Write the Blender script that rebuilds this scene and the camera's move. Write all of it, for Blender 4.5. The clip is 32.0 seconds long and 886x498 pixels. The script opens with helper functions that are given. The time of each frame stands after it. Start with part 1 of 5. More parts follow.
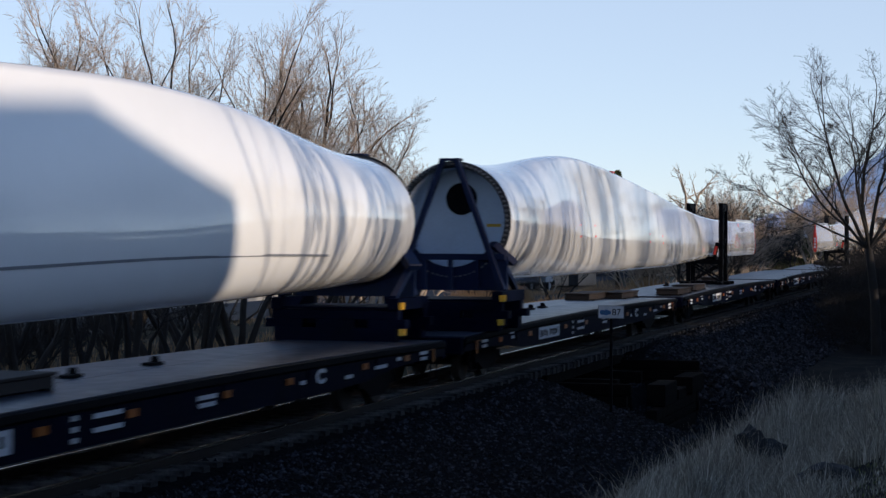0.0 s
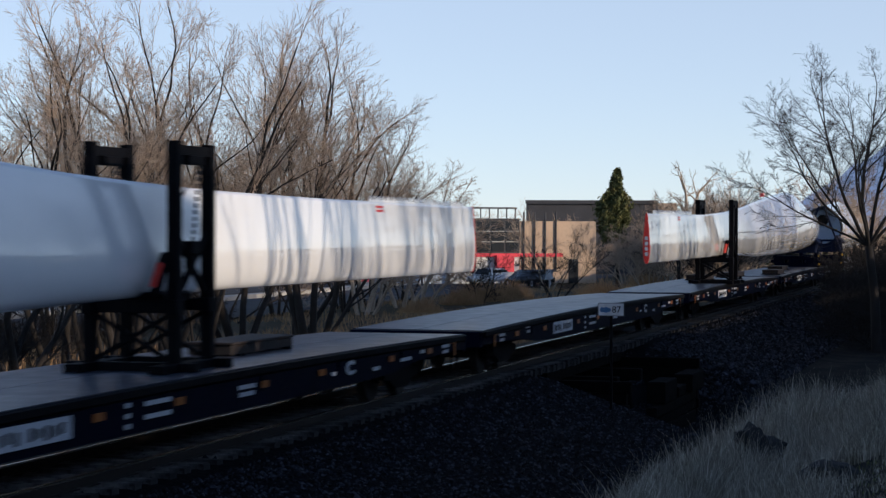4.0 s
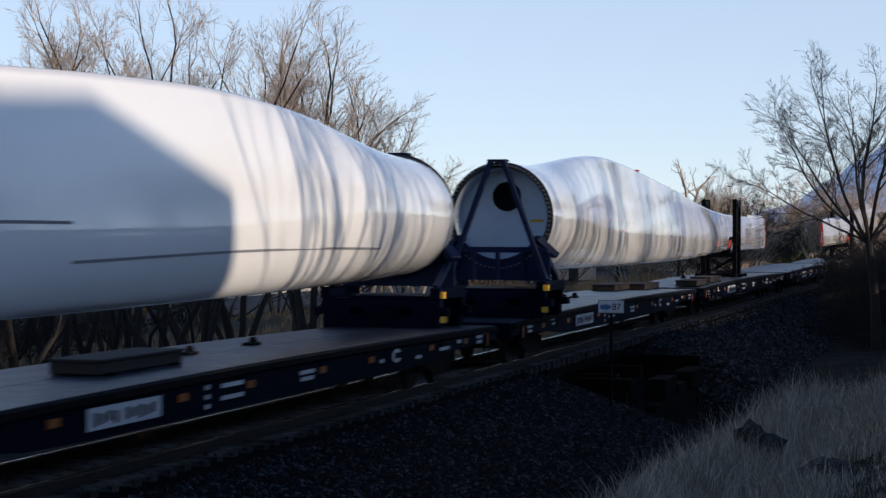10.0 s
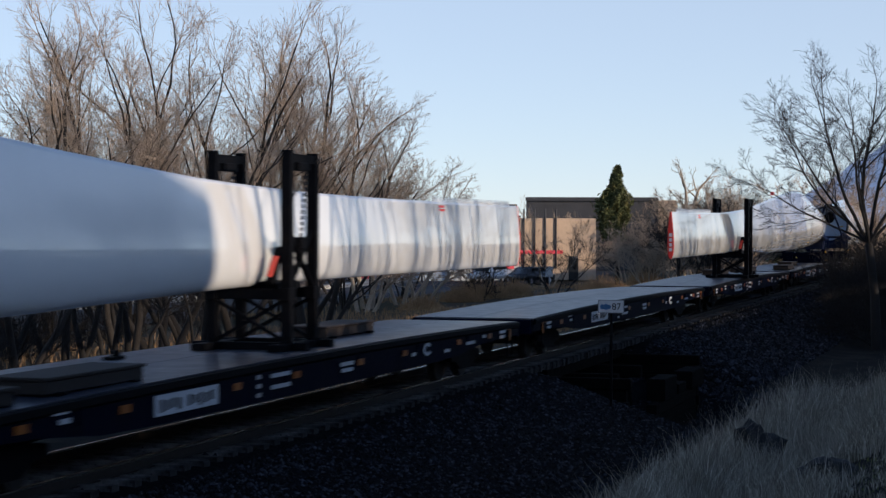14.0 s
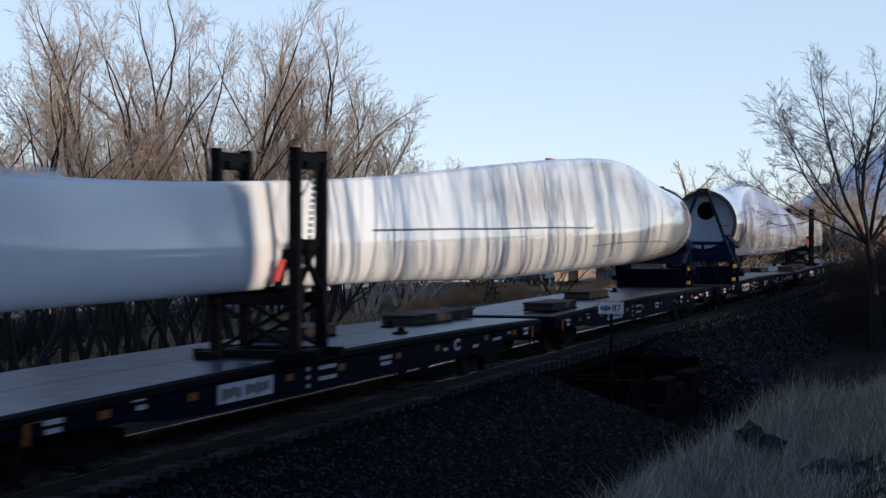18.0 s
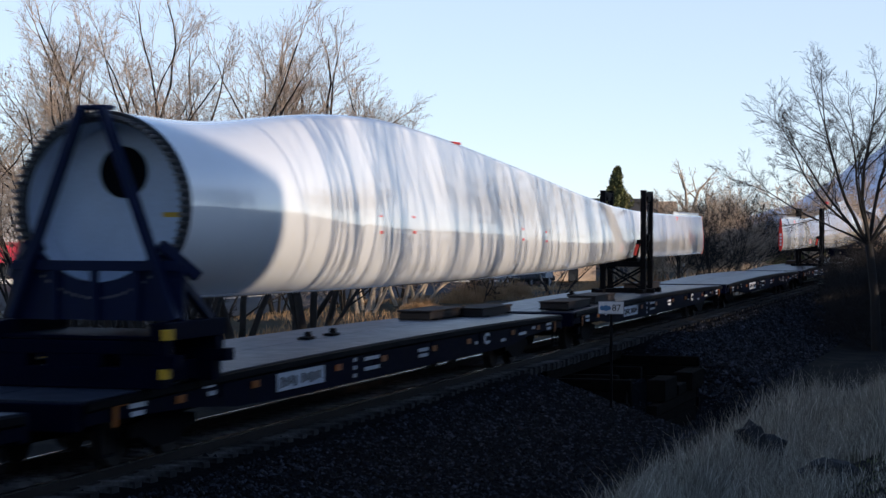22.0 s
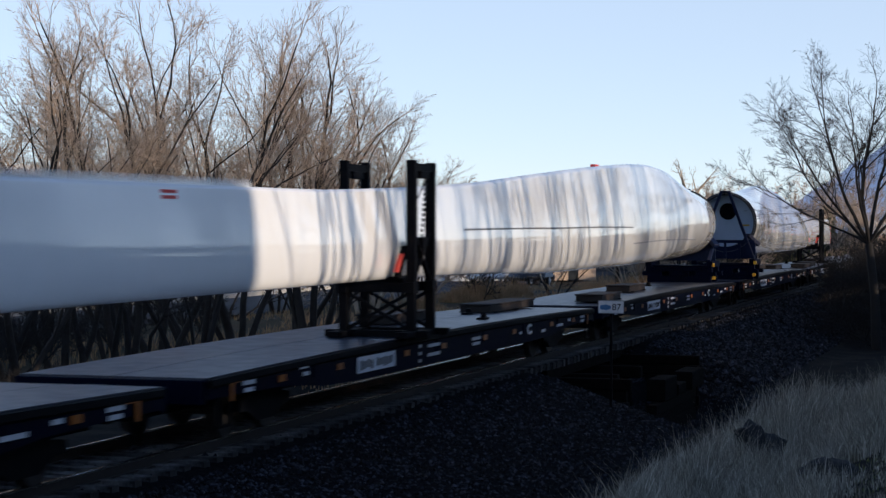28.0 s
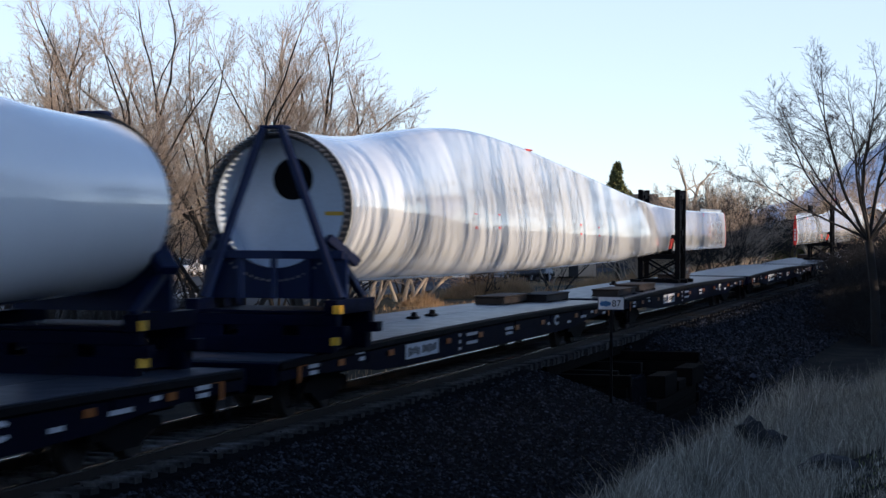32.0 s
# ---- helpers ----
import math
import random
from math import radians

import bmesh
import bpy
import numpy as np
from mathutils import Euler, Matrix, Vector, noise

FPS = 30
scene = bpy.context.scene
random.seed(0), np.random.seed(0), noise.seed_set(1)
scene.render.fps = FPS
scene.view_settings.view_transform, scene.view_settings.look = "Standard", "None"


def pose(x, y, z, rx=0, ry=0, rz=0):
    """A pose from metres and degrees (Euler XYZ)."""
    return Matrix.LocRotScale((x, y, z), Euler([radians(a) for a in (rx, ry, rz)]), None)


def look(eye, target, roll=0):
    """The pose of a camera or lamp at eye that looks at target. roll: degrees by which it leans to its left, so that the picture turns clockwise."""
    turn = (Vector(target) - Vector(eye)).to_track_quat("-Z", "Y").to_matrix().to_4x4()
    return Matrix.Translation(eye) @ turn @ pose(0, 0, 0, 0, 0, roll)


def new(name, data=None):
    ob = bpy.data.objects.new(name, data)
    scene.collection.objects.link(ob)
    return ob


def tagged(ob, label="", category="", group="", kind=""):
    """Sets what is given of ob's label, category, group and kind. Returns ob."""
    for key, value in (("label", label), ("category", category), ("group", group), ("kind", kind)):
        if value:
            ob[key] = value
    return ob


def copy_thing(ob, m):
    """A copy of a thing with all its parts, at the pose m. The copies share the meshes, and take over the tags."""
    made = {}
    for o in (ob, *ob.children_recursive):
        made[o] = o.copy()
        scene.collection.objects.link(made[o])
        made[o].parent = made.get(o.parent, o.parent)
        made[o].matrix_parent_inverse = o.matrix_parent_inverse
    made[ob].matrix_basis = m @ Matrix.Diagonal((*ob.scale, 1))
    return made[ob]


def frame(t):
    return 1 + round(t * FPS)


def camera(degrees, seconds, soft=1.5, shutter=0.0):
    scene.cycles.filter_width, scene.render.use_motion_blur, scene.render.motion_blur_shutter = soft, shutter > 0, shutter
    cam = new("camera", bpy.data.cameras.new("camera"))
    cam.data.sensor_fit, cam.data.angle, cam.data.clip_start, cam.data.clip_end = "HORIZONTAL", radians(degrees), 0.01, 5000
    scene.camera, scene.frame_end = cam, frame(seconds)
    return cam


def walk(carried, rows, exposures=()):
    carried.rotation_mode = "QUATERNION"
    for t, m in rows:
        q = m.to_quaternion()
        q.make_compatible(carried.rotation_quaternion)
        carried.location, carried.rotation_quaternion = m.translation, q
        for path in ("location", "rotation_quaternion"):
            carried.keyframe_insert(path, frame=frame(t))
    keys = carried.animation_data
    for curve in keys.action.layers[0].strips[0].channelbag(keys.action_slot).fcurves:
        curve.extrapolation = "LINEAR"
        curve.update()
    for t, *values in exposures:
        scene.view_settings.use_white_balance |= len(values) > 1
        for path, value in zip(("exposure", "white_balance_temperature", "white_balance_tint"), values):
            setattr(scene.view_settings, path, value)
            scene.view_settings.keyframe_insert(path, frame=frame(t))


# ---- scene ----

# Plan: the track runs along x (rail top z = 0), the train goes towards -x, the camera stands beside it.
EYE = (0.0, -12.763, 3.272)
YAW, DIP = 0.2852, 0.0099
cam = camera(25.48, 32.0, soft=1.4, shutter=0.5)


def view(tilt):
    p = DIP - tilt / 3467.6
    way = Vector((math.cos(YAW) * math.cos(p), math.sin(YAW) * math.cos(p), -math.sin(p)))
    return look(EYE, Vector(EYE) + way * 10, 0.155)


EXPOSURE, KELVIN, TINT = 0.54, 6620, 15.5
LEVELS = ((0, -0.05), (1, 0.2), (2, 0.05), (3, -0.15), (6, 0), (8, 0), (9.7, -0.1), (11, 0.25), (12, 0.03), (13, -0.08), (14.3, -0.12), (17, 0.05), (20, -0.08),
          (21.4, 0.28), (22.2, 0.1), (23, -0.1), (25, -0.15), (28, 0.05), (30, -0.05), (31, -0.05), (31.4, 0.1), (32, 0.32))
walk(cam, [(t, view(d)) for t, d in (
    (0, 8), (1, 6.5), (2, 6), (3, 5), (5.5, 0.7), (6, 0), (9, -0.5), (10, -1.5), (10.7, -2.3), (12, -0.3), (13, -0.8),
    (14.5, -2), (16.5, 1.5), (17, 0.5), (19.5, 0.7), (21, -0.8), (22, 0.3), (24.5, -1.2), (25.5, 0), (28, -1),
    (28.5, -2), (30, -2.7), (31, -5.5), (32, -7.5))], exposures=[(t, EXPOSURE + d, KELVIN, TINT) for t, d in LEVELS])

# ---- light ----
SUN_EL, SUN_AZ = radians(11.0), radians(190)
world = bpy.data.worlds.new("world")
scene.world = world
world.use_nodes = True
wn = world.node_tree
wn.nodes.clear()
sky = wn.nodes.new("ShaderNodeTexSky")
sky.sky_type, sky.sun_disc = "NISHITA", False
sky.sun_elevation, sky.sun_rotation = SUN_EL, SUN_AZ
sky.altitude, sky.air_density, sky.dust_density, sky.ozone_density = 1600, 0.7, 0.3, 1.3
bg = wn.nodes.new("ShaderNodeBackground")
bg.inputs["Strength"].default_value = 0.15
wo = wn.nodes.new("ShaderNodeOutputWorld")
# thin even haze low over the horizon, clear sky above
haze = wn.nodes.new("ShaderNodeMix")
haze.data_type = "RGBA"
up = wn.nodes.new("ShaderNodeTexCoord")
split = wn.nodes.new("ShaderNodeSeparateXYZ")
thin = wn.nodes.new("ShaderNodeMapRange")
thin.interpolation_type = "SMOOTHSTEP"
thin.inputs[1].default_value, thin.inputs[2].default_value, thin.inputs[3].default_value, thin.inputs[4].default_value = 0.10, 0.32, 0.62, 0.0
wn.links.new(up.outputs["Generated"], split.inputs[0])
wn.links.new(split.outputs[2], thin.inputs[0])
wn.links.new(thin.outputs[0], haze.inputs[0])
haze.inputs[7].default_value = (2.75, 3.40, 4.15, 1)
wn.links.new(sky.outputs[0], haze.inputs[6])
wn.links.new(haze.outputs[2], bg.inputs[0])
wn.links.new(bg.outputs[0], wo.inputs[0])
sd = bpy.data.lights.new("sun", "SUN")
sd.energy, sd.angle, sd.color = 2.6, radians(0.6), (1.0, 0.85, 0.66)
sun = new("sun", sd)
SUN_DIR = Vector((math.sin(SUN_AZ) * math.cos(SUN_EL), math.cos(SUN_AZ) * math.cos(SUN_EL), math.sin(SUN_EL)))
sun.matrix_basis = look((0, -60, 40), Vector((0, -60, 40)) - SUN_DIR)


# ---- materials ----
def mat(name, colour, rough=0.6, metal=0.0, vary=0.25, scale=6.0, bump=0.1, fine=None, second=None, mix=(0.45, 0.6), rand=0.0, coat=0.0, spec=0.5, island=0.0):
    """A surface whose colour and gloss vary at two scales; second: a colour of stains or wear; rand: change from piece to piece."""
    m = bpy.data.materials.new(name)
    m.use_nodes = True
    n, l = m.node_tree.nodes, m.node_tree.links
    bsdf = n["Principled BSDF"]
    tc = n.new("ShaderNodeTexCoord")
    big = n.new("ShaderNodeTexNoise")
    big.inputs["Scale"].default_value, big.inputs["Detail"].default_value = scale, 5
    small = n.new("ShaderNodeTexNoise")
    small.inputs["Scale"].default_value, small.inputs["Detail"].default_value = fine or scale * 9, 4
    for t in (big, small):
        l.new(tc.outputs["Object"], t.inputs["Vector"])
    add = n.new("ShaderNodeMath")
    add.operation = "ADD"
    l.new(big.outputs["Fac"], add.inputs[0])
    l.new(small.outputs["Fac"], add.inputs[1])
    rng = n.new("ShaderNodeMapRange")
    rng.inputs["From Min"].default_value, rng.inputs["From Max"].default_value = 0.7, 1.3
    rng.inputs["To Min"].default_value, rng.inputs["To Max"].default_value = 1 - vary, 1 + vary
    l.new(add.outputs[0], rng.inputs["Value"])
    value = rng.outputs[0]
    if rand:
        info = n.new("ShaderNodeObjectInfo")
        r2 = n.new("ShaderNodeMapRange")
        r2.inputs["To Min"].default_value, r2.inputs["To Max"].default_value = 1 - rand, 1 + rand
        l.new(info.outputs["Random"], r2.inputs["Value"])
        mul = n.new("ShaderNodeMath")
        mul.operation = "MULTIPLY"
        l.new(value, mul.inputs[0])
        l.new(r2.outputs[0], mul.inputs[1])
        value = mul.outputs[0]
    if island:
        geo = n.new("ShaderNodeNewGeometry")
        power = n.new("ShaderNodeMath")
        power.operation = "POWER"
        power.inputs[1].default_value = 3.0
        l.new(geo.outputs["Random Per Island"], power.inputs[0])
        r3 = n.new("ShaderNodeMapRange")
        r3.inputs["To Min"].default_value, r3.inputs["To Max"].default_value = 0.55, 0.55 + island
        l.new(power.outputs[0], r3.inputs["Value"])
        m3 = n.new("ShaderNodeMath")
        m3.operation = "MULTIPLY"
        l.new(value, m3.inputs[0])
        l.new(r3.outputs[0], m3.inputs[1])
        value = m3.outputs[0]
    hue = n.new("ShaderNodeHueSaturation")
    l.new(value, hue.inputs["Value"])
    if second:
        ramp = n.new("ShaderNodeMapRange")
        ramp.inputs["From Min"].default_value, ramp.inputs["From Max"].default_value = mix
        l.new(big.outputs["Fac"], ramp.inputs["Value"])
        mx = n.new("ShaderNodeMix")
        mx.data_type = "RGBA"
        mx.inputs["A"].default_value, mx.inputs["B"].default_value = (*colour, 1), (*second, 1)
        l.new(ramp.outputs[0], mx.inputs["Factor"])
        l.new(mx.outputs["Result"], hue.inputs["Color"])
    else:
        hue.inputs["Color"].default_value = (*colour, 1)
    l.new(hue.outputs[0], bsdf.inputs["Base Color"])
    rr = n.new("ShaderNodeMapRange")
    rr.inputs["To Min"].default_value, rr.inputs["To Max"].default_value = max(0.02, rough - 0.12), min(1, rough + 0.12)
    l.new(small.outputs["Fac"], rr.inputs["Value"])
    l.new(rr.outputs[0], bsdf.inputs["Roughness"])
    bsdf.inputs["Metallic"].default_value, bsdf.inputs["Coat Weight"].default_value = metal, coat
    bsdf.inputs["Specular IOR Level"].default_value = spec
    if bump:
        b = n.new("ShaderNodeBump")
        b.inputs["Strength"].default_value, b.inputs["Distance"].default_value = bump, 0.02
        l.new(small.outputs["Fac"], b.inputs["Height"])
        l.new(b.outputs[0], bsdf.inputs["Normal"])
    return m


M = dict(
    blade=mat("blade_gelcoat", (0.84, 0.862, 0.875), 0.12, coat=0.7, vary=0.012, scale=0.4, fine=2.5, bump=0, second=(0.81, 0.832, 0.84), mix=(0.5, 0.75)),
    bulkhead=mat("bulkhead_panel", (0.48, 0.56, 0.66), 0.6, vary=0.08, scale=2),
    flange=mat("flange_steel", (0.03, 0.034, 0.04), 0.6, 0.3, scale=5),
    stud=mat("stud_steel", (0.16, 0.16, 0.17), 0.4, 0.9, scale=8),
    blue=mat("fixture_blue_paint", (0.002, 0.008, 0.036), 0.5, scale=4, second=(0.003, 0.008, 0.025), mix=(0.5, 0.7), spec=0.15),
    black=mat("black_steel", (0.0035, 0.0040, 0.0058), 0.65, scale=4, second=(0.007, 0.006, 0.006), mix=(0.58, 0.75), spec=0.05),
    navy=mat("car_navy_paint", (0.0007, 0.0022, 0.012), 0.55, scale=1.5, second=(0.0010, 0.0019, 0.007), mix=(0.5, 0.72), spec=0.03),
    deck=mat("deck_plate", (0.036, 0.044, 0.064), 0.36, 0.0, vary=0.10, scale=0.8, fine=3.0, spec=0.22, second=(0.034, 0.038, 0.050), mix=(0.5, 0.75), bump=0),
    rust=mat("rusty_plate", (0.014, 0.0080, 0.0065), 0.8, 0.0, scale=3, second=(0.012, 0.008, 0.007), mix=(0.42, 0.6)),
    wheel=mat("wheel_steel", (0.018, 0.015, 0.014), 0.7, 0.1, scale=5),
    white=mat("stencil_white", (0.50, 0.52, 0.55), 0.6, vary=0.15, scale=9),
    orange=mat("reflector_orange", (0.30, 0.085, 0.010), 0.35, vary=0.1),
    yellow=mat("marker_yellow", (0.60, 0.33, 0.02), 0.45, vary=0.1),
    red=mat("cover_red", (0.62, 0.03, 0.02), 0.55, vary=0.12, scale=3),
    mark=mat("mark_red", (0.70, 0.05, 0.05), 0.5, vary=0.05),
    seam=mat("seam_tape_grey", (0.16, 0.17, 0.19), 0.6, vary=0.1),
    rail=mat("rail_steel", (0.016, 0.011, 0.009), 0.8, 0.1, scale=4),
    railhead=mat("rail_head", (0.55, 0.54, 0.53), 0.22, 1.0, vary=0.06),
    tie=mat("tie_wood", (0.12, 0.12, 0.125), 0.85, scale=2.5, second=(0.012, 0.011, 0.011), mix=(0.42, 0.56), rand=0.5, bump=0.4),
    # ballast colours lie below real rock: the deep shade is put into them
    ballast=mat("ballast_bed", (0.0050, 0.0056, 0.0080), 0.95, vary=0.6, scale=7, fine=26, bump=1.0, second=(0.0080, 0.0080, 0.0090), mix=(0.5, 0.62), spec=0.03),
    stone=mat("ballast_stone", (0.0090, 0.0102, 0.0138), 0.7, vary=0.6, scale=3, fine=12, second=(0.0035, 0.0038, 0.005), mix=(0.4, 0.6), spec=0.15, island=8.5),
    rock=mat("rock_dark", (0.012, 0.012, 0.013), 0.85, vary=0.4, scale=3, bump=0.6),
    pale=mat("stone_pale", (0.42, 0.42, 0.43), 0.8, vary=0.2, scale=5, bump=0.4),
    soil=mat("dry_ground", (0.085, 0.068, 0.046), 0.95, vary=0.4, scale=0.35, fine=4, bump=0.5, second=(0.055, 0.054, 0.034), mix=(0.45, 0.6), spec=0.1),
    asphalt=mat("asphalt", (0.06, 0.06, 0.064), 0.85, vary=0.2, scale=0.4, fine=9, bump=0.2, second=(0.045, 0.045, 0.048), spec=0.15),
    concrete=mat("concrete_pale", (0.42, 0.41, 0.38), 0.85, vary=0.15, scale=1.0, bump=0.2),
    grass=mat("dry_grass", (0.36, 0.335, 0.28), 0.95, vary=0.45, scale=1.2, fine=9, bump=0, second=(0.20, 0.187, 0.15), mix=(0.4, 0.6), spec=0.1, island=2.2),
    straw=mat("pale_straw", (0.56, 0.51, 0.42), 0.9, vary=0.3, scale=1.2, bump=0, island=1.0),
    brush=mat("tan_brush", (0.40, 0.25, 0.13), 0.9, vary=0.4, scale=0.8, fine=6, bump=0),
    lawn=mat("short_lawn", (0.14, 0.16, 0.055), 0.95, vary=0.35, scale=2, bump=0),
    # near-black bark, also painted on twigs of shaded trees; sunlit ones get tan
    bark=mat("bark_and_shaded_twig", (0.015, 0.0125, 0.0115), 0.9, vary=0.35, scale=3, bump=0.8),
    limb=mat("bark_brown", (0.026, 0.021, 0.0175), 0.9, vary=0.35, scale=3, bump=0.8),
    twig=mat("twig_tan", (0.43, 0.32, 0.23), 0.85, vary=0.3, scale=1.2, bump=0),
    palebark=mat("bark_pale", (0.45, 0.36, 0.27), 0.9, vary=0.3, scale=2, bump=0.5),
    needle=mat("evergreen_needles", (0.095, 0.108, 0.035), 0.8, vary=0.5, scale=1.5, bump=0, second=(0.13, 0.115, 0.04), mix=(0.5, 0.65)),
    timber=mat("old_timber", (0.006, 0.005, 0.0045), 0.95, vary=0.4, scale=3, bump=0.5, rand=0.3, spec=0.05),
    facade=mat("facade_tan", (0.52, 0.38, 0.27), 0.85, vary=0.08, scale=0.5, bump=0.1),
    dark=mat("roof_dark", (0.06, 0.06, 0.065), 0.8, vary=0.2, scale=0.6),
    glass=mat("window_glass", (0.03, 0.035, 0.04), 0.08, vary=0.1, scale=0.4, bump=0, spec=0.8),
    wallwhite=mat("wall_white", (0.70, 0.70, 0.68), 0.75, vary=0.06, scale=0.7),
    canopy=mat("canopy_red", (0.72, 0.04, 0.07), 0.5, vary=0.08, scale=1),
    carwhite=mat("car_white", (0.75, 0.75, 0.75), 0.25, vary=0.03, coat=0.5),
    carblue=mat("car_blue", (0.05, 0.16, 0.34), 0.25, vary=0.05, coat=0.5),
    cardark=mat("car_dark", (0.03, 0.03, 0.035), 0.25, vary=0.05, coat=0.5),
    rubber=mat("tyre_rubber", (0.02, 0.02, 0.02), 0.85, vary=0.2),
    # slope colours hold the blue of distance haze
    mount=mat("mountain_haze_blue", (0.30, 0.37, 0.49), 1.0, vary=0.12, scale=0.004, fine=0.03, bump=0, second=(0.42, 0.49, 0.60), mix=(0.45, 0.6)),
    # pale ground out of view, added to throw light back onto the blades
    bounce=mat("unseen_bounce_ground", (0.30, 0.255, 0.17), 0.95, vary=0.3, scale=0.4, fine=5, bump=0.3, second=(0.22, 0.19, 0.12), mix=(0.45, 0.6), spec=0.1),
    # ground with the shade put into its near-black colour
    shade_soil=mat("soil_shade_dark", (0.012, 0.012, 0.012), 0.95, vary=0.5, scale=0.8, fine=7, bump=0.8, second=(0.020, 0.019, 0.015), mix=(0.48, 0.62), spec=0.05),
    brick=mat("house_siding", (0.56, 0.52, 0.46), 0.8, vary=0.1, scale=1.5),
)


# far mountain: distance haze put into its blue colours and a faint added glow
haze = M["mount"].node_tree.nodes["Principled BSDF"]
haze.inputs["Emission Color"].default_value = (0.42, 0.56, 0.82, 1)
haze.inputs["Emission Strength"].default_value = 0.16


# ---- mesh helpers ----
def link(name, mesh, parent=None, label=""):
    ob = new(name, mesh)
    if parent is not None:
        ob.parent = parent
    if label:
        ob["label"] = label
    return ob


def part(name, bm, material, parent=None, label="", smooth=False):
    mesh = bpy.data.meshes.new(name)
    bm.to_mesh(mesh)
    bm.free()
    mesh.materials.append(M[material])
    if smooth:
        mesh.polygons.foreach_set("use_smooth", [True] * len(mesh.polygons))
    return link(name, mesh, parent, label)


def raw(name, verts, faces, material, parent=None, label="", smooth=False):
    mesh = bpy.data.meshes.new(name)
    mesh.from_pydata(verts if isinstance(verts, list) else verts.tolist(), [], faces if isinstance(faces, list) else faces.tolist())
    mesh.materials.append(M[material])
    if smooth:
        mesh.polygons.foreach_set("use_smooth", [True] * len(mesh.polygons))
    return link(name, mesh, parent, label)


def box(bm, x0, x1, y0, y1, z0, z1, bevel=0.0, m=None):
    r = bmesh.ops.create_cube(bm, size=1)
    vs = r["verts"]
    for v in vs:
        v.co = Vector(((x0 + x1) / 2 + v.co.x * (x1 - x0), (y0 + y1) / 2 + v.co.y * (y1 - y0), (z0 + z1) / 2 + v.co.z * (z1 - z0)))
    if bevel:
        es = list({e for v in vs for e in v.link_edges})
        r = bmesh.ops.bevel(bm, geom=es, offset=bevel, segments=1, affect="EDGES")
        vs = list({v for f in r["faces"] for v in f.verts} | {v for v in vs if v.is_valid})
    if m is not None:
        bmesh.ops.transform(bm, matrix=m, verts=[v for v in vs if v.is_valid])
    return bm


def boxes(*rows, bevel=0.0):
    bm = bmesh.new()
    for r in rows:
        box(bm, *r, bevel=bevel)
    return bm


def beam(bm, a, b, w, d=None, bevel=0.0):
    """A bar of w by d from a to b."""
    a, b = Vector(a), Vector(b)
    m = Matrix.Translation((a + b) / 2) @ (b - a).to_track_quat("Z", "Y").to_matrix().to_4x4()
    return box(bm, -w / 2, w / 2, -(d or w) / 2, (d or w) / 2, -(b - a).length / 2, (b - a).length / 2, bevel, m)


def cyl(bm, a, b, r0, r1=None, n=16, caps=True):
    a, b = Vector(a), Vector(b)
    m = Matrix.Translation((a + b) / 2) @ (b - a).to_track_quat("Z", "Y").to_matrix().to_4x4()
    bmesh.ops.create_cone(bm, cap_ends=caps, segments=n, radius1=r0, radius2=r0 if r1 is None else r1, depth=(b - a).length, matrix=m)
    return bm


def thing(name, label, category, group="", m=None, kind=""):
    ob = new(name)
    tagged(ob, label, category, group, kind)
    if m is not None:
        ob.matrix_basis = m
    return ob


# ---- ground ----
def smooth(a, b, v):
    u = min(1.0, max(0.0, (v - a) / (b - a)))
    return u * u * (3 - 2 * u)


def lerp(pts, v):
    for (a, p), (b, q) in zip(pts, pts[1:]):
        if v <= b:
            return p + (q - p) * max(0.0, (v - a) / (b - a))
    return pts[-1][1]


# the rise beyond y = -16 is unseen, added to shade the track bed
SECTION = ((-90, 4.0), (-40, 4.2), (-24, 4.2), (-20, 4.0), (-16, 2.6), (-13, 1.55), (-11, 0.9), (-9.2, 0.05), (-8, -0.6), (-6.5, -1.35), (-5.2, -1.5), (-1.95, -0.40),
           (-1.32, -0.228), (1.32, -0.228), (1.95, -0.40), (4.5, -1.05), (9, -1.0), (16, -1.15), (26, -1.3), (60, -1.2), (120, -1.0), (400, -1.0))


def height(x, y):
    z = lerp(SECTION, y)
    # the ditch that the small trestle spans
    z -= 1.3 * smooth(46.5, 50.0, x) * (1 - smooth(58, 63, x)) * smooth(-6.8, -5.6, y) * (1 - smooth(6, 9, y)) * (1 if y < -2 or y > 2 else 0.65)
    if y < -5:
        z += 0.25 * noise.noise((x * 0.12, y * 0.2, 3)) * smooth(-5, -8, y)
        z -= 1.0 * smooth(4, 22, x) * smooth(-7.5, -9.5, y) * smooth(-17.5, -14, y)
        z += (-1.6 - z) * smooth(48, 55, x) * smooth(-17.5, -14, y) * smooth(-5, -6.5, y)
        # that unseen crest is cut lower here to let sun reach the far track
        z -= 0.75 * smooth(55, 68, x) * smooth(-16, -20, y)
    if y > 3:
        z += 0.15 * noise.noise((x * 0.08, y * 0.1, 9)) * smooth(3, 8, y)
    return z


